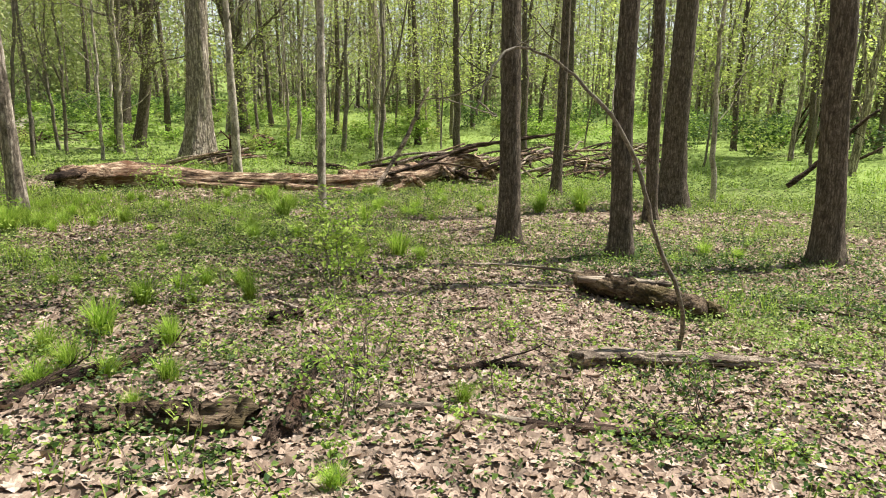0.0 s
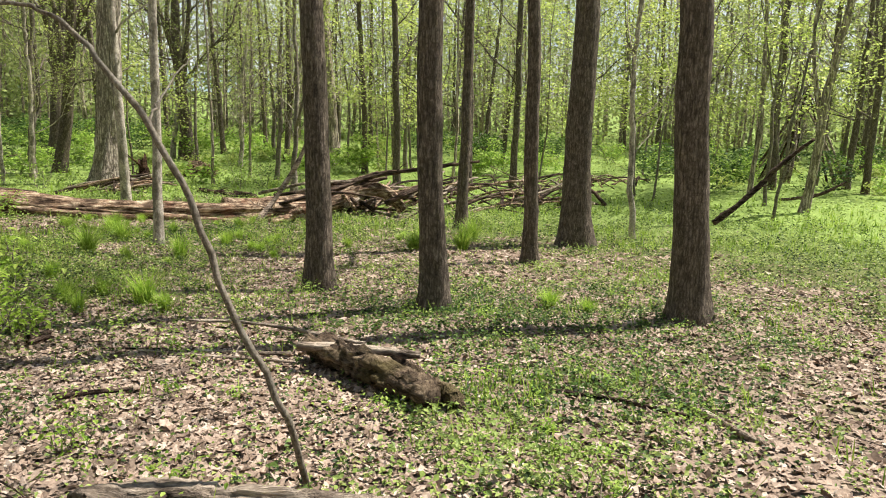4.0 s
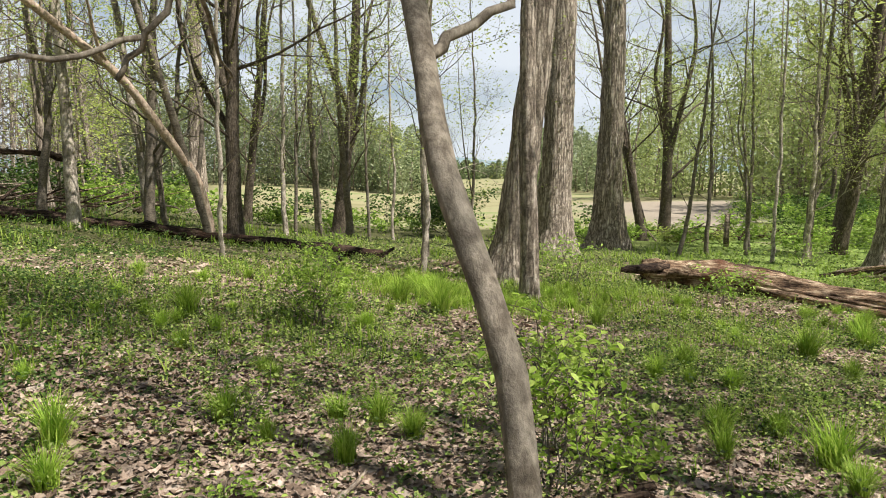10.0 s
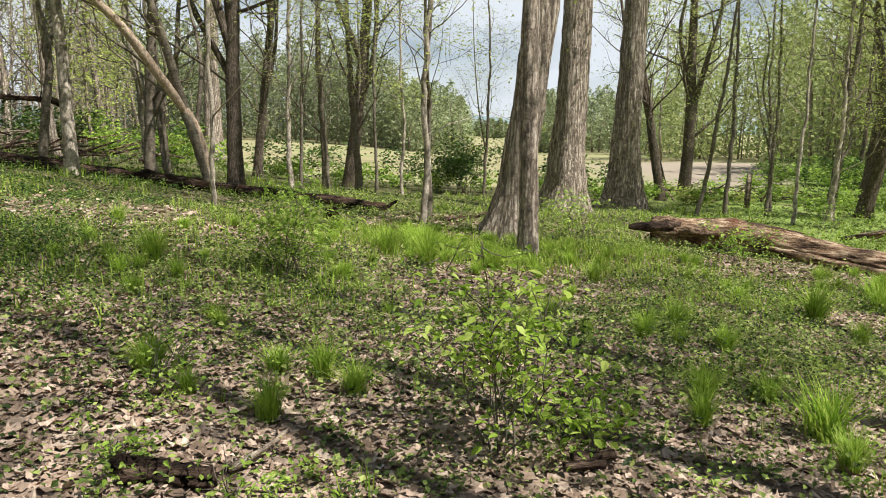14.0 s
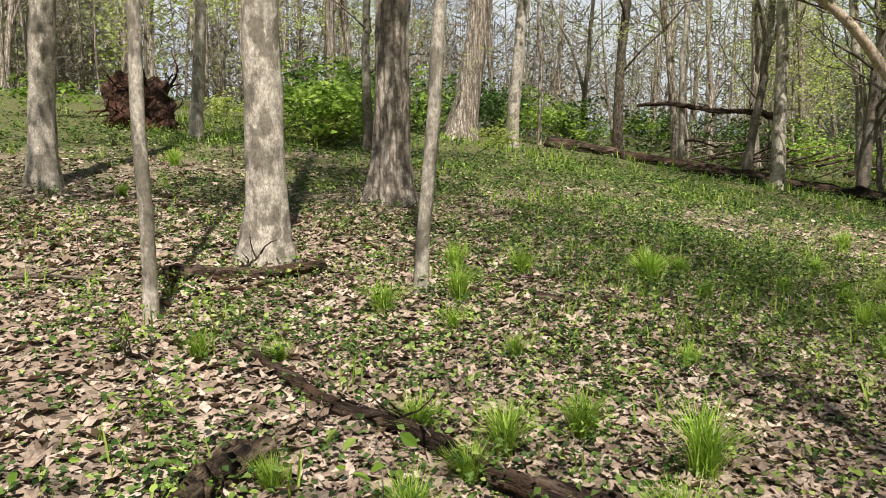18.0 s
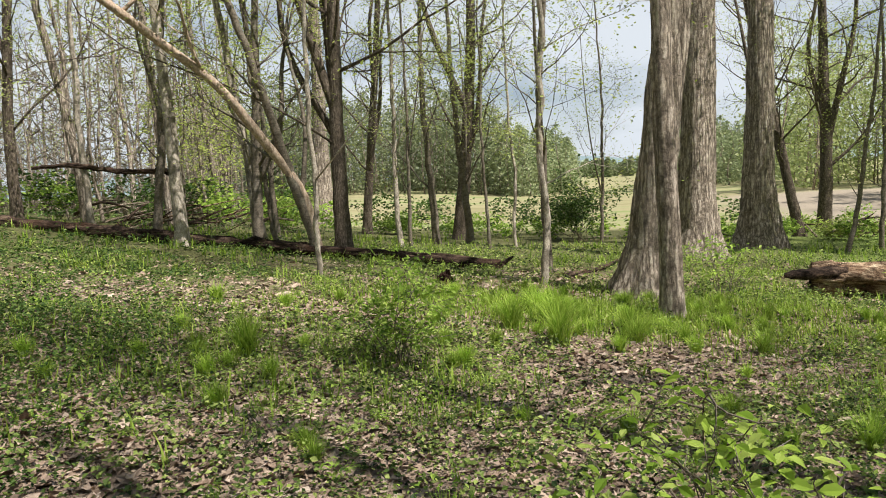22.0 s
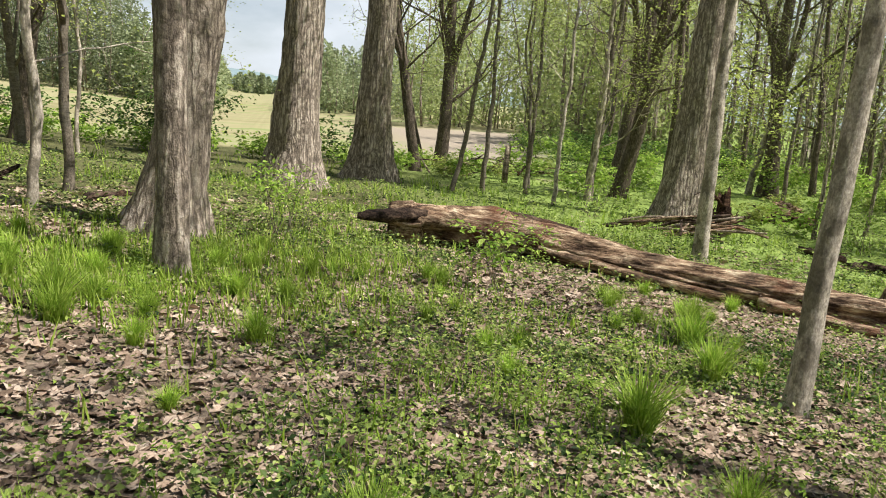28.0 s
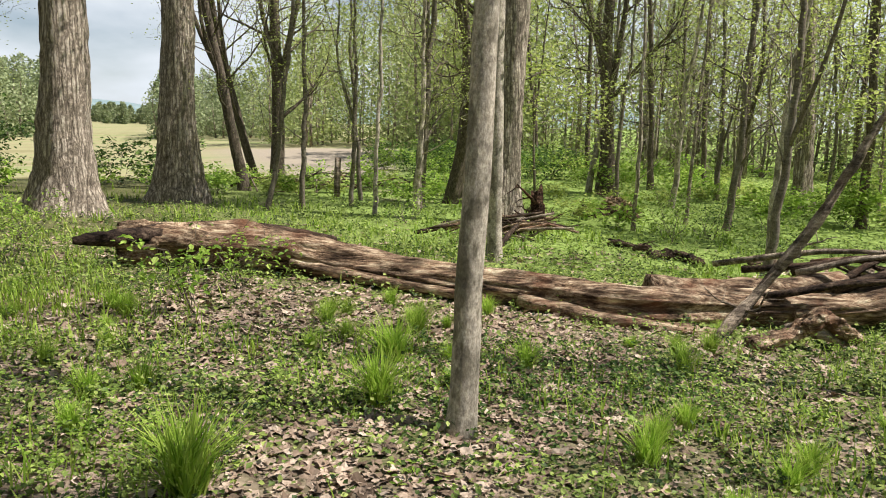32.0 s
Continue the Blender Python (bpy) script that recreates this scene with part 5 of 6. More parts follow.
def big_log():
    """The great rotten log: hollowed, split and bleached, with a jutting slab at its end."""
    rng = np.random.default_rng(31)
    ctrl = [(2.62, 14.98, -0.16), (3.2, 14.9, -0.17), (3.9, 14.72, -0.18), (4.7, 14.32, -0.24), (5.9, 13.5, -0.39), (7.0, 12.6, -0.46), (7.9, 11.8, -0.51), (9.2, 11.5, -0.56), (10.2, 11.2, -0.58), (10.9, 11.0, -0.48), (11.5, 10.75, -0.24), (11.85, 10.4, -0.18), (12.1, 10.1, -0.38), (12.25, 9.9, -0.72)]
    rad = [0.26, 0.28, 0.285, 0.265, 0.215, 0.2, 0.2, 0.19, 0.18, 0.17, 0.16, 0.15, 0.14, 0.12]
    n, sides = 190, 60
    line = smooth_line(ctrl, n)
    r = np.interp(np.linspace(0, 1, n), np.linspace(0, 1, len(rad)), rad)
    top = thing("fallen_log", 2.85, 14.95, -0.45, "huge rotten fallen log with bleached and red-brown split wood", "log")
    o = np.array(top.location)
    # Local x follows the log, so that the grain runs along it.
    turn = math.atan2(line[-1][1] - line[0][1], line[-1][0] - line[0][0])
    top.rotation_euler = (0, 0, turn)
    c, s = math.cos(-turn), math.sin(-turn)
    rot = np.array([[c, -s, 0], [s, c, 0], [0, 0, 1]])
    loc = lambda p: (np.asarray(p) - o) @ rot.T
    v, f, _ = tube(line, r, sides, 0, rng, False)
    ang = np.tile(np.linspace(0, 2 * math.pi, sides, endpoint=False), n)
    u = np.repeat(np.linspace(0, 11, n), sides)
    k = 1 + 0.30 * (value_noise(u * 1.1, ang * 1.3, 1) - 0.5) + 0.22 * (value_noise(u * 2.6, ang * 2.4, 2) - 0.5) + 0.12 * (value_noise(u * 6, ang * 4, 3) - 0.5)
    # Long fibres and deep splits along the grain, torn plates of outer wood.
    fibre = value_noise(u * 0.9 + 0.5 * np.sin(ang * 3), ang * 9, 4)
    k += 0.03 * (fibre - 0.5) + 0.03 * (value_noise(u * 2.5, ang * 19, 5) - 0.5)
    split = np.clip(1 - np.abs(value_noise(u * 0.55, ang * 4.3, 8) - 0.5) * 11, 0, 1) * (value_noise(u * 0.7, ang * 1.5, 9) > 0.35)
    k -= 0.2 * split
    plate = np.clip((value_noise(u * 0.6 + 3, ang * 1.9, 10) - 0.5) * 12, 0, 1)
    k += 0.16 * plate
    # A long rotted hollow in the flank, under an overhanging lip.
    off = (ang - 0.25 - 0.2 * np.sin(u * 0.9) + math.pi) % (2 * math.pi) - math.pi
    k -= 0.5 * np.exp(-(off / (0.34 + 0.2 * value_noise(u * 0.7, 0 * u, 14))) ** 2) * np.clip(value_noise(u * 0.55 + 1.7, 0 * u, 15) * 2.6 - 0.5, 0, 1) * (u > 0.7)
    crack = np.exp(-((ang - 3.6 - 0.25 * np.sin(u * 1.3)) / 0.28) ** 2) * np.clip(value_noise(u * 0.8, 0 * u, 7) * 2 - 0.6, 0, 1)
    k -= 0.35 * crack
    k *= np.where(u < 0.5, 0.85 + 0.3 * value_noise(ang * 3, u * 3, 6), 1)
    axis = np.repeat(line, sides, axis=0)
    v = axis + (v - axis) * k[:, None]
    m = len(v)
    v = np.vstack([v, line[0] + np.array([0.45, -0.12, 0.02]), line[-1]])
    kk = np.arange(sides)
    caps = np.vstack([np.stack([(kk + 1) % sides, kk, np.full(sides, m)], 1), np.stack([(n - 1) * sides + kk, (n - 1) * sides + (kk + 1) % sides, np.full(sides, m + 1)], 1)])
    me_v, me_f = loc(v), np.vstack([f[:, [0, 1, 2]], f[:, [0, 2, 3]], caps])
    part("body", me_v, me_f, ROT, top)
    # The dark slab that juts out at the butt.
    slab = smooth_line([(3.3, 14.8, 0.02), (2.85, 14.7, 0.01), (2.45, 14.58, 0.0), (2.14, 14.5, 0.0)], 14)
    sv, sf = rod(slab, np.interp(np.linspace(0, 1, 14), [0, 0.5, 0.85, 1], [0.10, 0.09, 0.06, 0.035]), 10, 0.16, rng)
    part("jutting_slab", loc(sv), sf, ROT_DARK, top, "dark splintered slab at the log's end")
    for a, b, c2, ra, mat, lab in (
        ((3.7, 14.95, 0.08), (4.4, 14.7, 0.07), (5.2, 14.25, -0.05), 0.07, ROT_DARK, "loose strip of bark along the top"),
        ((4.6, 14.08, -0.3), (5.6, 13.4, -0.44), (6.6, 12.65, -0.55), 0.08, ROT, "split rib along the flank"),
        ((6.9, 12.4, -0.52), (7.7, 11.55, -0.62), (8.6, 11.1, -0.7), 0.085, ROT, "root-like rib running down to the ground"),
        ((8.3, 11.95, -0.4), (9.6, 11.75, -0.42), (10.9, 11.6, -0.36), 0.15, ROT, "second trunk lying along the back"),
        ((9.65, 11.2, -0.8), (9.2, 10.4, -0.52), (9.85, 10.5, -0.82), 0.075, STICK, "pale root bent like an elbow"),
        ((10.3, 11.2, -0.34), (11.2, 10.95, -0.1), (12.3, 10.5, 0.08), 0.06, ROT_DARK, "dark limb lying along the arched end")):
        ln = smooth_line([a, b, c2], 14)
        pv, pf = rod(ln, np.linspace(ra, ra * 0.7, 14) * (1 + rng.normal(0, 0.08, 14)), 10, 0.1, rng)
        part("limb", loc(pv), pf, mat, top, lab)
    return top


big_log()


def brush_pile(cx, cy, ax, ay, count, half, wide, label, seed, lift=0.5):
    """Heaped dead branches."""
    rng = np.random.default_rng(seed)
    z = foot(cx, cy)
    top = thing("brush_pile", cx, cy, z, label, "brush pile")
    a = np.array([ax, ay]) / math.hypot(ax, ay)
    b = np.array([-a[1], a[0]])
    for i in range(count):
        p = a * rng.uniform(-half, half) + b * rng.normal(0, wide)
        t = rng.normal(0, 0.45) + (0 if rng.uniform() < 0.75 else 1.2)
        d = a * math.cos(t) + b * math.sin(t)
        ln = rng.uniform(0.9, 3.2)
        h0 = low(cx + p[0], cy + p[1]) - z + rng.uniform(0.02, lift)
        pts = [np.array([p[0] - d[0] * ln / 2, p[1] - d[1] * ln / 2, max(h0 - 0.25, -0.1)]), np.array([p[0], p[1], h0 + rng.normal(0, 0.08)]), np.array([p[0] + d[0] * ln / 2, p[1] + d[1] * ln / 2, h0 + rng.uniform(-0.2, 0.3)])]
        r = rng.uniform(0.016, 0.062)
        v, f = rod(smooth_line(pts, 7), np.linspace(r, r * 0.5, 7), 6, 0.08, rng)
        part("branch", v, f, rng.choice([STICK, ROT_DARK, ROT_DARK, ROT]), top)
    return top


brush_pile(15.3, 10.1, 7.0, -3.4, 105, 4.6, 0.75, "long heap of dead grey branches beyond the log", 4, 0.8)
brush_pile(12.4, 11.3, 1.0, 0.1, 40, 1.5, 0.6, "tangle of broken limbs at the log's far end", 5, 0.65)
brush_pile(9.4, 33.5, 1.0, 0.2, 34, 3.4, 0.8, "heap of dead branches at the edge of the field", 6, 0.7)
brush_pile(10.2, 19.6, 1.0, -0.6, 22, 0.8, 0.35, "bleached twigs heaped against the roots of an old tree", 7, 0.4)
brush_pile(27, 13, 1.0, -0.3, 40, 4.5, 0.9, "far heap of fallen branches in the green wood", 8, 0.7)
brush_pile(-13.5, 22.5, 1.0, 0.4, 30, 3.5, 0.8, "tangle of dead branches under the trees", 9, 0.9)


def stick_tepee(cx, cy, seed=3):
    rng = np.random.default_rng(seed)
    z = foot(cx, cy)
    top = thing("stick_tepee", cx, cy, z, "tall leaning stack of dead poles among the trees", "brush pile")
    for i in range(16):
        a = rng.uniform(0, 6.28)
        r0, h = rng.uniform(1.2, 2.6), rng.uniform(3.0, 5.5)
        v, f = rod(smooth_line([(r0 * math.cos(a), r0 * math.sin(a), -0.1), (0.5 * r0 * math.cos(a), 0.4 * r0 * math.sin(a), h * 0.55), (rng.normal(0, 0.3), rng.normal(0, 0.3), h)], 6), np.linspace(0.07, 0.03, 6), 6, 0.08, rng)
        part("pole", v, f, rng.choice([STICK, ROT_DARK]), top)


stick_tepee(38.0, 6.5)


def chunk(name, x, y, w, h, mat, label, category, seed, roots=0, reach=0.6):
    """A lump of rotting wood with splintered roots."""
    rng = np.random.default_rng(seed)
    top = thing(name, x, y, foot(x, y) - 0.05, label, category)
    nu, nv = 22, 14
    uu, vv = np.meshgrid(np.linspace(0, 2 * math.pi, nu, endpoint=False), np.linspace(0, math.pi / 2, nv))
    k = 0.65 + 0.75 * value_noise(uu * 1.8, vv * 3, seed) * (0.6 + 0.4 * rng.uniform(size=uu.shape))
    v = np.stack([w / 2 * k * np.cos(uu) * np.cos(vv) ** 0.6, w / 2 * k * np.sin(uu) * np.cos(vv) ** 0.6, h * k * np.sin(vv)], -1).reshape(-1, 3)
    i, j = np.meshgrid(np.arange(nv - 1), np.arange(nu), indexing="ij")
    f = np.stack([i * nu + j, i * nu + (j + 1) % nu, (i + 1) * nu + (j + 1) % nu, (i + 1) * nu + j], -1).reshape(-1, 4)
    part("body", v, f, mat, top, "", False)
    for r in range(roots):
        a, e = rng.uniform(0, 6.28), rng.uniform(-0.1, 1.0)
        d = np.array([math.cos(a), math.sin(a), e])
        p0 = d * np.array([w * 0.25, w * 0.25, h * 0.5]) + np.array([0, 0, h * 0.3])
        ws, tp = [], []
        branch_set(p0, d, reach * rng.uniform(0.5, 1.2), rng.uniform(0.03, 0.06), rng, 1, ws, tp)
        part("root", *joined(ws), mat, top)
    return top


ROT_RED = rotten("crumbling_red_wood", (0.02, 0.011, 0.008), (0.07, 0.036, 0.024), (0.2, 0.115, 0.075), (0.11, 0.045, 0.026))
chunk("root_mass", -17.4, 5.0, 1.6, 1.0, ROT_RED, "upturned dark red-brown root mass on the slope", "root mass", 1, 12, 0.8)
chunk("rotten_heap", 15.9, 24.5, 1.9, 0.32, ROT_RED, "low heap of crumbled red-brown rotten wood", "rotten wood", 2, 6, 0.5)
chunk("rotten_heap", 17.6, 26.6, 1.1, 0.4, ROT, "pale heap of crumbled rotten wood", "rotten wood", 12, 4, 0.4)
chunk("snag", 11.2, 20.1, 0.4, 0.95, ROT_RED, "broken upright red-brown snag beside an old tree", "stump", 3, 7, 0.6)
chunk("stump", -3.15, 12.85, 0.26, 0.24, ROT_RED, "small sawn-off brown stump in the grass", "stump", 4, 0)


def fence_post():
    rng = np.random.default_rng(8)
    x, y = 8.75, 29.9
    z = foot(x, y)
    v, f = rod([(0, 0, -0.3), (0.01, 0, 0.4), (0.03, 0, 0.9), (0.05, 0.01, 1.3)], [0.11, 0.11, 0.105, 0.10], 10, 0.05, rng)
    ob = part("fence_post", v, f, STICK)
    ob.location = (x, y, z)
    tagged(ob, "weathered grey wooden post standing alone", "post")


fence_post()


def arched_sapling():
    """The thin stem that bows over the path and hangs down again."""
    rng = np.random.default_rng(12)
    ARCH_LINE = [(0.136, -0.011, 0.35), (-0.08, -0.07, 0.8), (-0.206, 0.074, 1.2), (-0.291, 0.175, 1.6), (-0.352, 0.25, 1.85), (-0.415, 0.345, 2.05), (-0.463, 0.54, 2.27), (-0.50, 0.72, 2.43), (-0.56, 0.93, 2.545), (-0.66, 1.03, 2.57), (-0.80, 1.06, 2.50), (-0.93, 1.07, 2.36), (-1.04, 1.07, 2.21), (-1.09, 1.05, 2.12)]
    ARCH_TWIGS = [[(-1.04, 1.07, 2.21), (-1.15, 0.85, 2.14), (-1.40, 0.75, 2.17), (-1.90, 0.70, 2.27)], [(-0.93, 1.07, 2.36), (-0.98, 1.30, 2.24), (-1.05, 1.60, 2.20), (-1.2, 1.9, 2.2)], [(-0.66, 1.03, 2.57), (-0.80, 0.80, 2.62), (-1.00, 0.55, 2.70)], [(-0.415, 0.345, 2.05), (-0.36, 0.42, 2.10), (-0.28, 0.46, 2.17), (-0.16, 0.52, 2.28), (-0.05, 0.55, 2.36)], [(-0.56, 0.93, 2.545), (-0.50, 1.1, 2.62), (-0.45, 1.2, 2.75)]]
    o = np.array([ARCH_LINE[0][0], ARCH_LINE[0][1], foot(ARCH_LINE[0][0], ARCH_LINE[0][1]) - 0.05])
    top = thing("arched_sapling", *o, "thin dead sapling bowed over in an arch across the path", "sapling")
    ARCH_LINE[0] = tuple(o)
    line = smooth_line(ARCH_LINE, 48) + rng.normal(0, 0.006, (48, 3))
    v, f = rod(line - o, np.interp(np.linspace(0, 1, 48), [0, 0.4, 0.6, 1], [0.017, 0.014, 0.010, 0.006]), 10, 0.05, rng)
    part("stem", v, f, BARK_THIN, top)
    for i, pts in enumerate(ARCH_TWIGS):
        m = max(8, 4 * len(pts))
        r0 = (0.007, 0.006, 0.005, 0.0075, 0.005)[i]
        v, f = rod(smooth_line(pts, m) + rng.normal(0, 0.004, (m, 3)) - o, np.linspace(r0, r0 * 0.35, m), 7, 0.06, rng)
        part("branch", v, f, BARK_THIN, top)


arched_sapling()


# ---------------------------------------------------------------- shrubs and tufts
def shrub_mesh(name, h, w, stems, leaves, leaf, mat, label, seed, group=""):
    rng = np.random.default_rng(seed)
    top = thing(name, 0, 0, 0, label, "shrub", group)
    tips = []
    for i in range(stems):
        a = rng.uniform(0, 6.28)
        ws = []
        branch_set((0.08 * w * rng.normal(), 0.08 * w * rng.normal(), -0.03), (math.cos(a) * w / h * 0.7, math.sin(a) * w / h * 0.7, 1.0), h * rng.uniform(0.7, 1.1), 0.004 + 0.004 * h, rng, 2 if leaves > 500 else 1, ws, tips)
        part("stem", *joined(ws), BARK_THIN, top)
    per = max(2, leaves // len(tips))
    part("leafage", *joined([spray(p, d, rng, leaf, per, 0.10 * (h + w) / 2 + 0.03, not group) for p, d in tips]), mat, top, "", False)["kind"] = "stuff"
    return top


def shrub(x, y, h, w, stems, leaves, leaf, mat, label, seed, name="shrub"):
    ob = shrub_mesh(name, h, w, stems, leaves, leaf, mat, label, seed)
    ob.location = (x, y, foot(x, y))
    return ob


LIVE = "leafy bright green shrub with thin stems"
shrub(-0.03, 3.58, 0.82, 0.40, 8, 760, 0.046, LEAF_SUNLIT, "bright green young shrub with drooping leaves beside the path", 1)
shrub(0.45, 3.75, 0.42, 0.5, 6, 300, 0.048, LEAF_SUNLIT, "low bright green shrub in the leaf litter", 2)
shrub(-2.2, 7.3, 0.75, 0.5, 8, 1000, 0.05, LEAF_GREEN, "dark green small-leaved shrub", 3)
shrub(-1.6, 2.9, 0.2, 0.3, 5, 90, 0.028, LEAF_GREEN, LIVE, 4)
shrub(3.9, 13.4, 0.75, 0.5, 6, 240, 0.05, LEAF_GREEN, "small green shrub growing against the log", 5)
shrub(14.3, 19.3, 1.1, 1.2, 9, 600, 0.06, LEAF_GREEN, "rounded green shrub behind the log", 6)
shrub(-2.2, 31.3, 2.3, 2.7, 14, 3600, 0.11, LEAF_DARK, "dense dark green bush at the edge of the field", 7, "bush")
shrub(1.1, 18.6, 0.7, 0.9, 7, 300, 0.06, LEAF_GREEN, "green shrub at the foot of an old tree", 8)
shrub(-1.95, 1.3, 0.55, 0.4, 7, 260, 0.035, LEAF_GREEN, "slim green shrub in dead leaves", 9)
shrub(-1.45, -2.2, 0.9, 0.34, 5, 150, 0.055, LEAF_DARK, "slim dark green seedling with broad leaves close to the path", 10)
shrub(-0.98, 2.57, 0.3, 0.3, 5, 130, 0.026, LEAF_GREEN, LIVE, 30, "shrub")
shrub(-2.57, 0.79, 0.45, 0.3, 5, 220, 0.031, LEAF_GREEN, LIVE, 31, "shrub")
shrub(-1.15, -0.62, 0.4, 0.35, 5, 140, 0.031, LEAF_DARK, LIVE, 32, "shrub")
shrub(-1.78, -0.08, 0.22, 0.25, 5, 80, 0.031, LEAF_GREEN, LIVE, 33, "seedling")
shrub(-1.87, 3.95, 0.3, 0.3, 5, 90, 0.031, LEAF_GREEN, LIVE, 34, "seedling")
shrub(-0.56, 1.64, 0.25, 0.3, 5, 90, 0.031, LEAF_DARK, LIVE, 35, "seedling")
shrub(-0.66, -0.44, 0.3, 0.3, 5, 110, 0.031, LEAF_GREEN, LIVE, 36, "seedling")
shrub(-1.84, 3.65, 0.35, 0.4, 6, 130, 0.031, LEAF_GREEN, LIVE, 37, "shrub")
shrub(-2.37, 4.95, 0.2, 0.25, 5, 50, 0.031, LEAF_DARK, LIVE, 38, "seedling")
shrub(-4.09, 1.50, 0.25, 0.3, 5, 90, 0.031, LEAF_GREEN, LIVE, 39, "seedling")
shrub(-4.75, 1.60, 0.3, 0.3, 5, 80, 0.031, LEAF_GREEN, LIVE, 40, "seedling")
shrub(-11.73, 8.40, 0.3, 0.6, 7, 200, 0.031, LEAF_DARK, LIVE, 41, "seedling")
shrub(1.09, 13.91, 0.9, 0.5, 6, 220, 0.06, LEAF_GREEN, LIVE, 42, "shrub")
shrub(3.37, 11.79, 0.7, 0.35, 5, 180, 0.06, LEAF_GREEN, LIVE, 43, "shrub")
shrub(3.30, 8.58, 0.2, 0.3, 5, 70, 0.031, LEAF_DARK, LIVE, 44, "seedling")
shrub(3.34, 8.54, 0.22, 0.3, 5, 70, 0.031, LEAF_GREEN, LIVE, 45, "seedling")
shrub(1.42, 14.72, 0.5, 0.6, 7, 200, 0.031, LEAF_GREEN, LIVE, 46, "shrub")
shrub(15.50, 19.48, 1, 1.1, 9, 300, 0.06, LEAF_DARK, LIVE, 47, "shrub")
shrub(3.92, 4.10, 0.3, 0.4, 6, 140, 0.031, LEAF_GREEN, LIVE, 48, "seedling")
shrub(4.18, 2.52, 0.35, 0.6, 7, 200, 0.031, LEAF_GREEN, LIVE, 49, "shrub")
shrub(3.29, 2.47, 0.3, 0.6, 7, 160, 0.031, LEAF_DARK, LIVE, 50, "seedling")
shrub(-0.39, 4.86, 0.2, 0.3, 5, 70, 0.031, LEAF_GREEN, LIVE, 51, "seedling")
shrub(-2.44, 7.76, 0.5, 0.6, 7, 200, 0.031, LEAF_GREEN, LIVE, 52, "shrub")
shrub(1.21, 7.09, 0.3, 0.3, 5, 80, 0.031, LEAF_DARK, LIVE, 53, "seedling")
shrub(8.54, 21.65, 1, 0.8, 8, 200, 0.06, LEAF_GREEN, LIVE, 54, "shrub")
shrub(-0.51, 1.11, 0.25, 0.3, 5, 80, 0.031, LEAF_GREEN, LIVE, 55, "seedling")
rs = np.random.default_rng(21)
shrub_kinds = [shrub_mesh("bush" if i == 2 else "shrub", h, w, st, n, lf, mat, lab, 60 + i, "undergrowth") for i, (h, w, st, n, lf, mat, lab) in enumerate([
    (1.3, 1.6, 6, 420, 0.13, LEAF_GREEN, "spreading green undergrowth shrub"),
    (0.9, 1.2, 5, 320, 0.12, LEAF_GREEN, "low green undergrowth shrub"),
    (1.7, 1.7, 6, 480, 0.14, LEAF_DARK, "dark green undergrowth bush"),
    (0.7, 1.0, 5, 350, 0.09, LEAF_SPRING, "pale green undergrowth shrub")])]
shrub_spots = []
for x0, x1, y0, y1, count, which in ((-30, -18, 12, 27, 34, (0, 1, 0, 2)), (-27, -14, 6, 14, 16, (1, 2, 3)), (-20, -9, 24, 33, 16, (2, 1, 0)), (-15, 5, 30, 37, 26, (1, 1, 2)), (4, 14, 30, 38, 10, (1, 3)),
                                     (20, 44, 22, 46, 62, (0, 1, 3, 3, 2)), (28, 58, -6, 22, 80, (0, 1, 3, 2)), (-24, -15, -4, 6, 10, (1, 2)),
                                     (12, 26, 35, 52, 34, (0, 1, 2)), (8, 15, 27, 33, 8, (1, 3)), (14, 27, 21, 34, 16, (0, 1, 3)), (-20, -12.5, 6.5, 11.0, 7, (0, 1, 2))):
    for _ in range(count):
        at = (rs.choice(which), rs.uniform(x0, x1), rs.uniform(y0, y1))
        if math.hypot(at[1] + 16.2, at[2] - 4.7) > 3.0:
            shrub_spots.append((shrub_kinds[at[0]], at[1:]))
hide_away(shrub_kinds, [(k, pose(x, y, foot(x, y), 0, 0, rs.uniform(0, 360))) for k, (x, y) in shrub_spots])


def tuft_kind(seed, count):
    """A tuft of grass: curved narrow blades from one root."""
    rng = np.random.default_rng(seed)
    a = rng.uniform(0, 6.28, count)
    out = rng.uniform(0.1, 1.0, count) ** 0.8 * 0.68
    h = rng.uniform(0.5, 1.0, count)
    root = rng.normal(0, 0.07, (count, 2))
    d = np.stack([np.cos(a), np.sin(a)], 1)
    s = np.stack([-np.sin(a), np.cos(a)], 1) * 0.0095
    rows = []
    for t, wv in ((0, 1.0), (0.55, 0.8), (1.0, 0.1)):
        c = root + d * (out * t ** 1.8)[:, None]
        z = h * (t - 0.25 * t * t * out)
        rows += [np.column_stack([c - s * wv, z]), np.column_stack([c + s * wv, z])]
    v = np.stack(rows, 1).reshape(-1, 3)
    b = np.arange(count)[:, None] * 6
    f = np.vstack([b + [0, 1, 3, 2], b + [2, 3, 5, 4]])
    return mesh_of("grass_tuft", v, f, GRASS, True)


TUFT_KINDS = [tuft_kind(300 + i, 230 + 20 * i) for i in range(5)]
tuft_rng = np.random.default_rng(14)


def tuft(x, y, size):
    ob = new("grass_tuft", TUFT_KINDS[int(tuft_rng.integers(5))])
    k = max(size * 1.22, 0.18)
    ob.matrix_basis = pose(x, y, foot(x, y) - 0.01, 0, 0, tuft_rng.uniform(0, 360)) @ Matrix.Diagonal((k * 0.95, k * 0.95, k * tuft_rng.uniform(0.75, 1.0), 1))
    tagged(ob, "bright green grass tuft growing through dead leaves", "grass", "grass tufts")


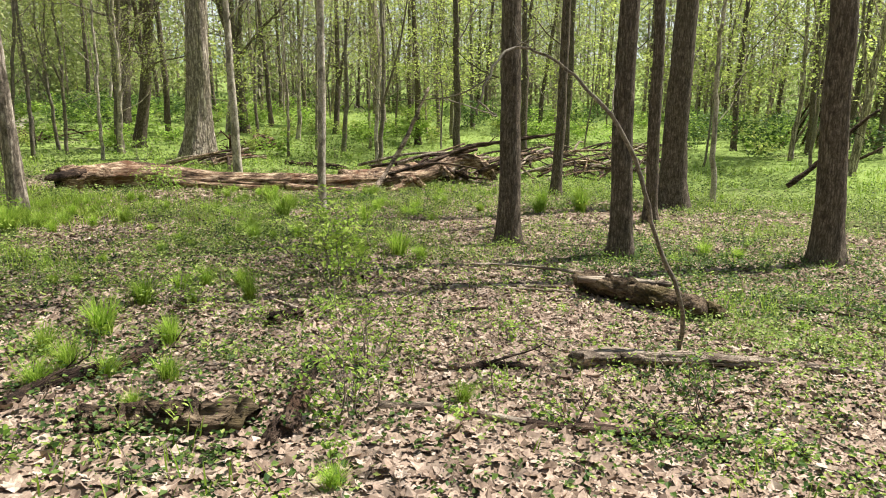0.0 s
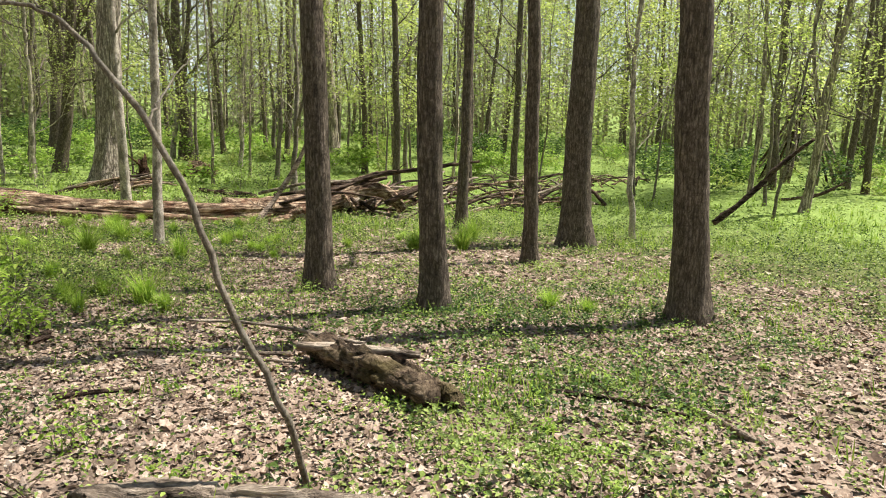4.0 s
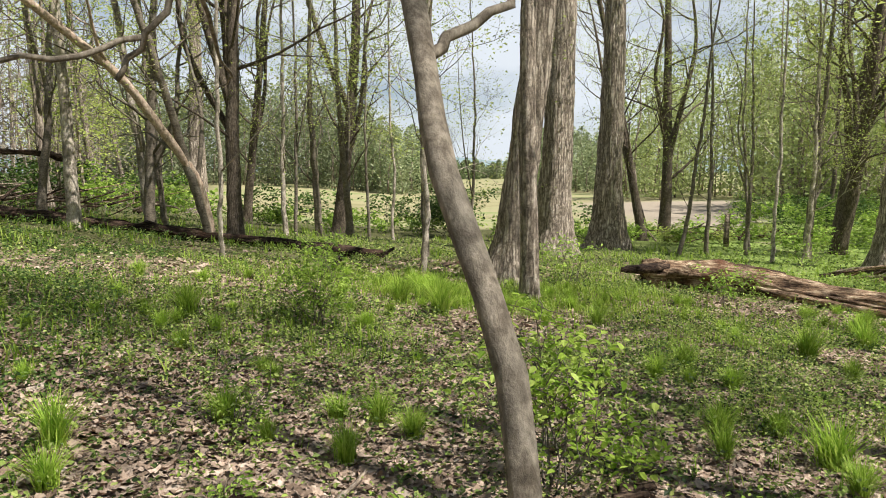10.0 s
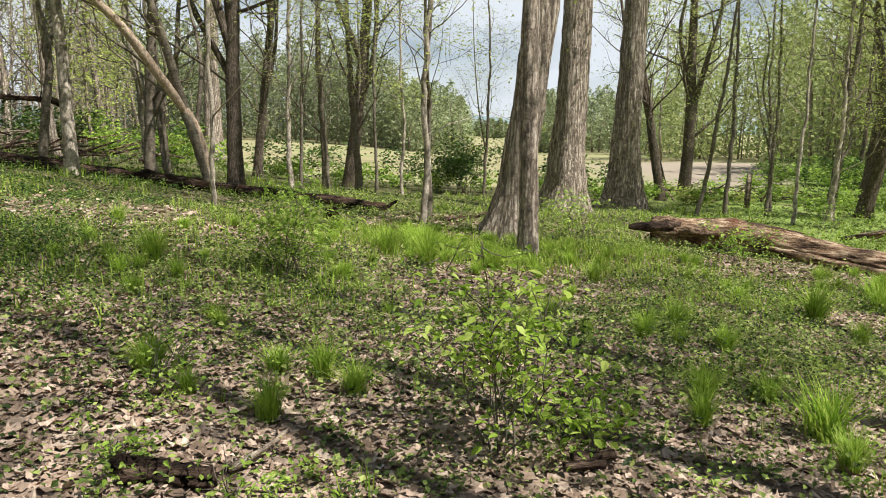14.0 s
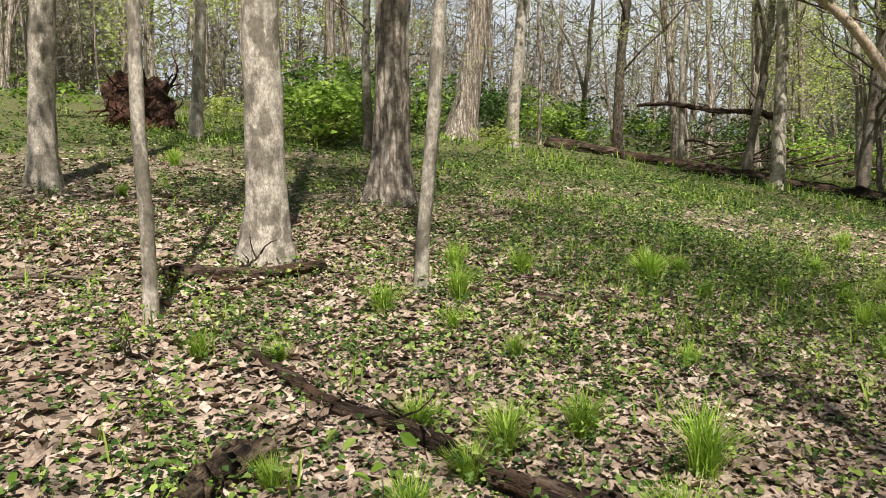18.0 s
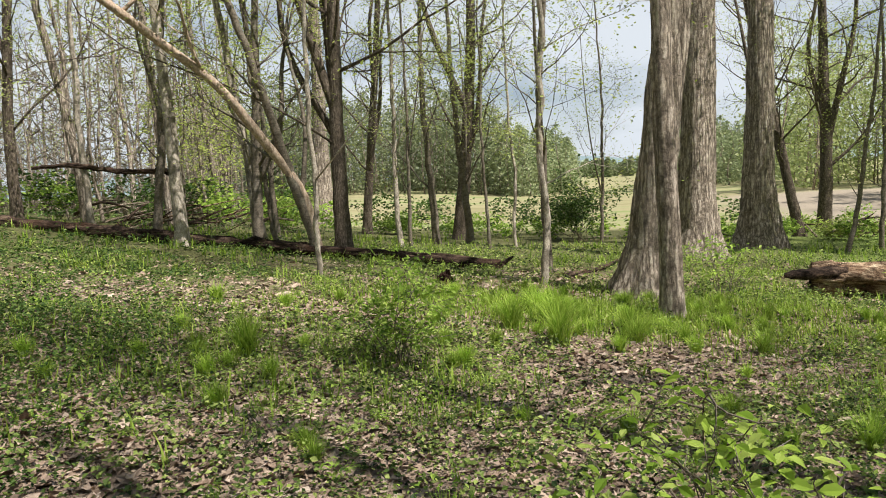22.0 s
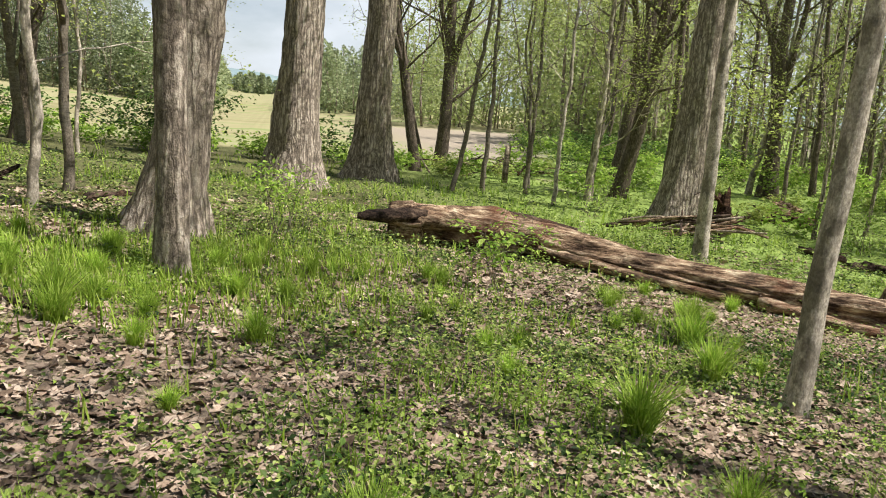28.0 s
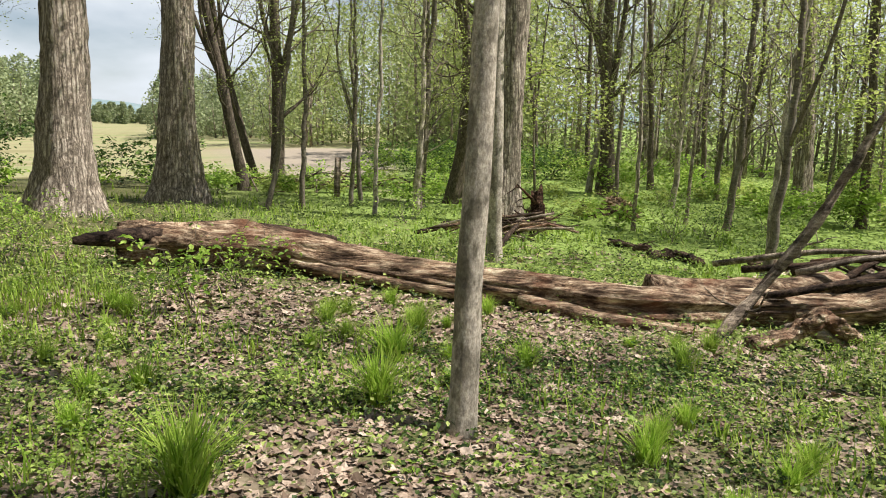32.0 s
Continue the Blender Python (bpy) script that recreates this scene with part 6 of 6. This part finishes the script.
tuft(-1.97, 4.92, 0.17)
tuft(-2.98, 5.65, 0.22)
tuft(-3.83, 6.81, 0.21)
tuft(1.11, 4.27, 0.25)
tuft(1.65, 4.84, 0.23)
tuft(1.76, 3.86, 0.26)
tuft(1.38, 6.21, 0.19)
tuft(4.35, 9.29, 0.43)
tuft(-1.14, 9.79, 0.45)
tuft(-1.60, 9.43, 0.43)
tuft(-0.36, 9.80, 0.37)
tuft(-4.95, 3.14, 0.27)
tuft(-3.96, 3.39, 0.13)
tuft(-3.48, 4.29, 0.16)
tuft(-3.47, 2.41, 0.22)
tuft(-3.13, 3.05, 0.24)
tuft(-3.17, 2.65, 0.26)
tuft(-4.58, 1.85, 0.18)
tuft(-4.38, 2.18, 0.13)
tuft(-4.48, 3.35, 0.13)
tuft(-5.39, 4.70, 0.27)
tuft(-4.91, 5.69, 0.37)
tuft(-4.46, 5.84, 0.18)
tuft(-4.29, 6.69, 0.19)
tuft(-3.52, 7.09, 0.41)
tuft(-3.27, 7.71, 0.19)
tuft(-5.81, 4.35, 0.27)
tuft(-4.34, 9.56, 0.25)
tuft(-4.64, 7.82, 0.22)
tuft(-5.00, 3.78, 0.26)
tuft(-4.98, 6.20, 0.22)
tuft(-9.49, 2.65, 0.17)
tuft(-11.57, 3.83, 0.30)
tuft(4.75, 10.28, 0.45)
tuft(5.24, 11.11, 0.32)
tuft(4.17, 10.63, 0.18)
tuft(5.76, 9.98, 0.28)
tuft(5.00, 9.62, 0.21)
tuft(5.58, 8.15, 0.30)
tuft(6.18, 7.72, 0.26)
tuft(2.68, 12.11, 0.26)
tuft(2.34, 10.33, 0.19)
tuft(2.69, 10.86, 0.17)
tuft(4.65, 12.03, 0.23)
tuft(5.38, 12.43, 0.25)
tuft(6.98, 9.62, 0.29)
tuft(5.56, 7.41, 0.20)
tuft(-2.64, 3.25, 0.33)
tuft(-3.07, 2.38, 0.21)
tuft(-1.94, 3.87, 0.29)
tuft(1.10, 6.27, 0.31)
tuft(-1.07, 4.23, 0.25)
tuft(-2.10, 5.13, 0.18)
tuft(1.79, 4.27, 0.43)
tuft(-3.23, 0.23, 0.12)
tuft(-2.00, 0.45, 0.16)
tuft(7.75, 5.72, 0.50)
tuft(8.39, 5.17, 0.50)
tuft(-1.01, 8.73, 0.45)
tuft(3.15, 8.10, 0.49)
tuft(-0.26, 9.44, 0.34)
tuft(-1.13, 10.42, 0.33)
tuft(-1.60, 8.43, 0.24)
tuft(1.19, 10.68, 0.24)
tuft(-0.43, 8.75, 0.22)
tuft(-1.56, 11.07, 0.35)
tuft(2.95, 9.69, 0.27)
tuft(-2.39, 2.77, 0.24)
tuft(-2.89, 1.99, 0.21)
tuft(-4.06, 7.22, 0.24)
tuft(-1.34, 4.24, 0.25)
tuft(-1.62, 3.64, 0.17)
tuft(-1.14, 3.48, 0.23)
tuft(-0.83, 4.01, 0.25)
tuft(-3.30, 1.68, 0.14)
tuft(1.22, 4.74, 0.32)
tuft(3.85, 6.82, 0.39)
tuft(5.15, 1.51, 0.32)
tuft(5.22, 1.07, 0.25)
tuft(9.74, 5.90, 0.50)
tuft(8.49, 6.13, 0.48)
tuft(1.47, 6.79, 0.34)
# A grassy sward round the foot of the old twin trunks, and loose tufts over the glade.
for _ in range(46):
    tuft(float(tuft_rng.normal(-0.9, 1.5)), float(tuft_rng.normal(10.6, 1.0)), float(tuft_rng.uniform(0.16, 0.32)))
for _ in range(60):
    tuft(float(tuft_rng.uniform(-3.5, 9.0)), float(tuft_rng.uniform(6.0, 12.5)), float(tuft_rng.uniform(0.14, 0.26)))

# ---------------------------------------------------------------- loose cover of the floor
def greenness(x, y):
    """How far living plants cover the dead leaves, 0 to 1."""
    g = 0.45 * value_noise(x * 0.5, y * 0.5, 11) + 0.35 * value_noise(x * 1.4, y * 1.4, 12) + 0.2 * value_noise(x * 3.1, y * 3.1, 13)
    g += 0.12 * np.clip((np.hypot(x + 1.8, y - 0.6) - 3.4) / 5, 0, 1) + 0.03 * np.clip((x + y - 5) / 4, 0, 1) + 0.16 * np.clip((np.hypot(x, y - 3) - 11) / 6, 0, 1)
    return np.clip((g - 0.55) / 0.30, 0, 1)


def strewn(count, rng, reach, power):
    """Spots round the walked line, denser near it."""
    way = np.array([(-4, -2.2), (-2.5, -2.5), (-1, -2), (0, -0.5), (0, 0.5), (-1, 1), (0, 2.2), (1, 4.2), (3, 5), (3, 8.5), (6, 9), (-3, 4.5), (-4.5, 3), (3.5, 2), (0.5, 7), (-2, -1), (5, 11)], float)
    c = way[rng.integers(len(way), size=count)] + rng.normal(0, 0.5, (count, 2))
    r = 0.3 + reach * rng.uniform(0, 1, count) ** power
    a = rng.uniform(0, 2 * math.pi, count)
    x, y = c[:, 0] + r * np.cos(a), c[:, 1] + r * np.sin(a)
    return x, y, np.min(np.hypot(x[:, None] - way[None, :9, 0], y[:, None] - way[None, :9, 1]), axis=1)


def stuff(name, v, f, mat, label, category, smooth=False):
    tagged(part(name, v, f, mat, None, "", smooth), label, category, kind="stuff")


def leaf_litter(count, reach, small, large, lobes, rng):
    """Dead leaves lying flat or curled; broad ones have a lobed, broken outline round their middle."""
    x, y, r = strewn(count, rng, reach, 1.0)
    keep = rng.uniform(size=len(x)) < 1.0 - 0.72 * greenness(x, y)
    x, y, r = x[keep], y[keep], r[keep]
    n = len(x)
    size = (small + (large - small) * rng.uniform(0, 1, n) ** 1.4) * (0.9 + r / 18)
    yaw = rng.uniform(0, 6.28, n)
    tx, ty = rng.normal(0, 0.14, (2, n))
    e1 = np.stack([np.cos(yaw), np.sin(yaw), tx], 1)
    e2 = np.stack([-np.sin(yaw), np.cos(yaw), ty], 1)
    e3 = np.cross(e1, e2)
    mid = np.stack([x, y, low(x, y) + rng.uniform(0.003, 0.02, n)], 1)
    cup, roll, long = rng.uniform(-0.2, 0.35, n), rng.uniform(-0.25, 0.35, n), rng.uniform(0.45, 0.85, n)
    pts = [mid]
    for k in range(lobes):
        t = 2 * math.pi * k / lobes
        rad = (0.50 if k % 2 else 0.35) * rng.uniform(0.65, 1.25, n)
        p, q = rad * math.cos(t), rad * math.sin(t) * long
        pts.append(mid + size[:, None] * (p[:, None] * e1 + q[:, None] * e2 + (cup * rad * rad * 2.4 + roll * q * abs(math.sin(t)) + rng.normal(0, 0.07, n))[:, None] * e3))
    v = np.stack(pts, 1).reshape(-1, 3)
    b = np.arange(n)[:, None] * (lobes + 1)
    f = np.vstack([b + [0, 1 + k, 1 + (k + 1) % lobes] for k in range(lobes)])
    stuff("leaf_litter", v, f, LITTER, "dead tan and brown leaves strewn over the ground", "leaf litter")


rl = np.random.default_rng(41)
leaf_litter(115000, 9, 0.06, 0.125, 8, rl)
leaf_litter(120000, 12, 0.026, 0.06, 5, rl)

px, py, pr = strewn(120000, rl, 17, 1.0)
keep = rl.uniform(size=len(px)) < 0.16 + 0.84 * greenness(px, py)
px, py, pr = px[keep], py[keep], pr[keep]
for sx, sy, wx, wy, count in ((3.9, 1.9, 1.1, 1.1, 1500), (2.7, -0.5, 0.9, 0.6, 700), (5.6, 0.3, 0.8, 0.8, 700), (-5.6, 6.8, 1.9, 1.5, 4800), (-4.2, 3.0, 1.2, 0.9, 350), (-7.5, 2.0, 1.6, 1.2, 800), (5.6, 9.6, 1.6, 0.7, 900), (-2.6, 6.6, 1.4, 1.2, 700), (0.6, 6.2, 1.1, 0.9, 1300), (-0.6, 4.8, 1.2, 0.8, 700), (2.6, 6.6, 0.9, 0.7, 700), (-2.4, 1.3, 0.8, 0.6, 180), (0.9, -0.8, 1.0, 0.6, 650), (-3.6, 3.6, 1.0, 0.8, 500)):
    px, py, pr = np.r_[px, rl.normal(sx, wx, count)], np.r_[py, rl.normal(sy, wy, count)], np.r_[pr, rl.uniform(1.5, 5, count)]
k = 5
tall = rl.uniform(0.03, 0.12, len(px)) * (1 + pr / 30) * (0.45 + 1.3 * value_noise(px * 1.1, py * 1.1, 23))
at = np.repeat(np.stack([px, py, low(px, py)], 1), k, axis=0)
at += np.stack([rl.normal(0, 0.035, len(at)), rl.normal(0, 0.035, len(at)), np.repeat(tall, k) * rl.uniform(0.25, 1.0, len(at))], 1)
v, f = leaf_quads(at, rl.uniform(0.014, 0.034, len(at)) * np.repeat(1.0 + pr / 14, k), rl, 0.6, 1.5)
# Dark plants on the slope and two spots, with shade put into their colour.
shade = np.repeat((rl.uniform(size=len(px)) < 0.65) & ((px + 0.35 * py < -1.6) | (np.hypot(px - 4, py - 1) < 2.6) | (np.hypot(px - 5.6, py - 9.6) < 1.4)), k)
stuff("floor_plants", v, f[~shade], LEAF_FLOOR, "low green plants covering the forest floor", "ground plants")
stuff("ground_ivy", v, f[shade], LEAF_DARK, "dark green creeping plants on the slope, with shade in their colour", "ground plants")

qx, qy, qr = strewn(42000, rl, 22, 1.0)
keep = rl.uniform(size=len(qx)) < 0.02 + 0.75 * greenness(qx, qy) * np.clip(value_noise(qx * 0.6, qy * 0.6, 21) * 2.6 - 0.9, 0, 1)
qx, qy, qr = qx[keep], qy[keep], qr[keep]
for sx, sy, wx, wy, count in ((-0.9, 10.9, 1.5, 0.8, 1700), (1.6, 12.4, 0.7, 0.6, 350), (-4.2, 6.6, 1.0, 1.2, 300)):
    qx, qy, qr = np.r_[qx, rl.normal(sx, wx, count)], np.r_[qy, rl.normal(sy, wy, count)], np.r_[qr, np.full(count, 5.0)]
m = 4
qx, qy, qr = (np.repeat(q, m) for q in (qx, qy, qr))
qx, qy = qx + rl.normal(0, 0.05, len(qx)), qy + rl.normal(0, 0.05, len(qy))
n = len(qx)
a = rl.uniform(0, 6.28, n)
h = rl.uniform(0.05, 0.17, n) * (1 + qr / 40)
d = np.stack([np.cos(a), np.sin(a), 0 * a], 1)
s = np.stack([-np.sin(a), np.cos(a), 0 * a], 1) * (0.0035 * (1 + qr / 7))[:, None]
root = np.stack([qx, qy, low(qx, qy)], 1)
tip = root + d * (h * rl.uniform(0.1, 0.8, n))[:, None] + np.array([0, 0, 1]) * h[:, None]
mid = (root + tip) / 2 + np.array([0, 0, 0.12]) * h[:, None]
v4 = np.stack([root - s, root + s, mid + s * 0.8, mid - s * 0.8, tip - s * 0.1, tip + s * 0.1], 1).reshape(-1, 3)
b6 = np.arange(n)[:, None] * 6
stuff("low_grass", v4, np.vstack([b6 + [0, 1, 2, 3], b6 + [3, 2, 5, 4]]), GRASS, "thin young grass among the plants", "grass")

# Young plants standing in low rounded clumps.
cx, cy, cr = strewn(2100, rl, 12, 1.0)
keep = rl.uniform(size=len(cx)) < 0.3 + 0.7 * greenness(cx, cy)
clumps = []
for x, y in zip(cx[keep], cy[keep]):
    w, k = rl.uniform(0.06, 0.2), int(rl.integers(22, 60))
    off = rl.normal(0, 0.5, (k, 3)) * w
    off[:, 2] = np.abs(off[:, 2]) * 0.9 + rl.uniform(0.03, 0.10)
    clumps.append(oval_leaves(np.array([x, y, foot(x, y)]) + off, rl.uniform(0.012, 0.032, k), rl, 0.62, 1.7))
stuff("young_plants", *joined(clumps), LEAF_GREEN, "small leafy young plants in clumps on the forest floor", "ground plants")

# Farther off, the floor is one bright carpet of young plants.
fa, fd = rl.uniform(0, 6.28, 60000), 13 + 42 * rl.uniform(0, 1, 60000) ** 0.8
fx, fy = -1 + fd * np.sin(fa), 3 + fd * np.cos(fa)
keep = (fy < 42) & ((fx > 6) | (fx < -9) | (fy < -9)) & (rl.uniform(size=len(fx)) < (0.25 + 0.75 * value_noise(fx * 0.4, fy * 0.4, 17)) * np.where(fx < 0, 0.3, 1.0))
fx, fy, fd = fx[keep], fy[keep], fd[keep]
at = np.repeat(np.stack([fx, fy, low(fx, fy)], 1), 3, axis=0)
at += np.stack([rl.normal(0, 0.14, len(at)), rl.normal(0, 0.14, len(at)), rl.uniform(0.04, 0.24, len(at))], 1)
v, f = leaf_quads(at, rl.uniform(0.04, 0.10, len(at)) * np.repeat(0.6 + fd / 40, 3), rl, 0.7, 1.5)
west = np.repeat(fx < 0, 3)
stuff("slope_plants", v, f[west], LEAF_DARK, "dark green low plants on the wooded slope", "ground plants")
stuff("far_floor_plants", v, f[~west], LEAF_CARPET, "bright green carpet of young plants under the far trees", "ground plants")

tx, ty, tr = strewn(2600, rl, 16, 1.1)
twigs = []
for x, y in zip(tx, ty):
    a, ln = rl.uniform(0, 6.28), rl.uniform(0.08, 0.42)
    z = foot(x, y) + 0.012
    p = np.array([x, y, z])
    d = np.array([math.cos(a), math.sin(a), rl.normal(0, 0.08)])
    twigs.append(rod([p, p + d * ln * 0.5 + rl.normal(0, 0.012, 3), p + d * ln], np.array([1, 0.8, 0.5]) * rl.uniform(0.002, 0.0065), 4, 0.05, rl))
stuff("twigs", *joined(twigs), STICK, "small dry twigs scattered in the leaf litter", "twigs", True)
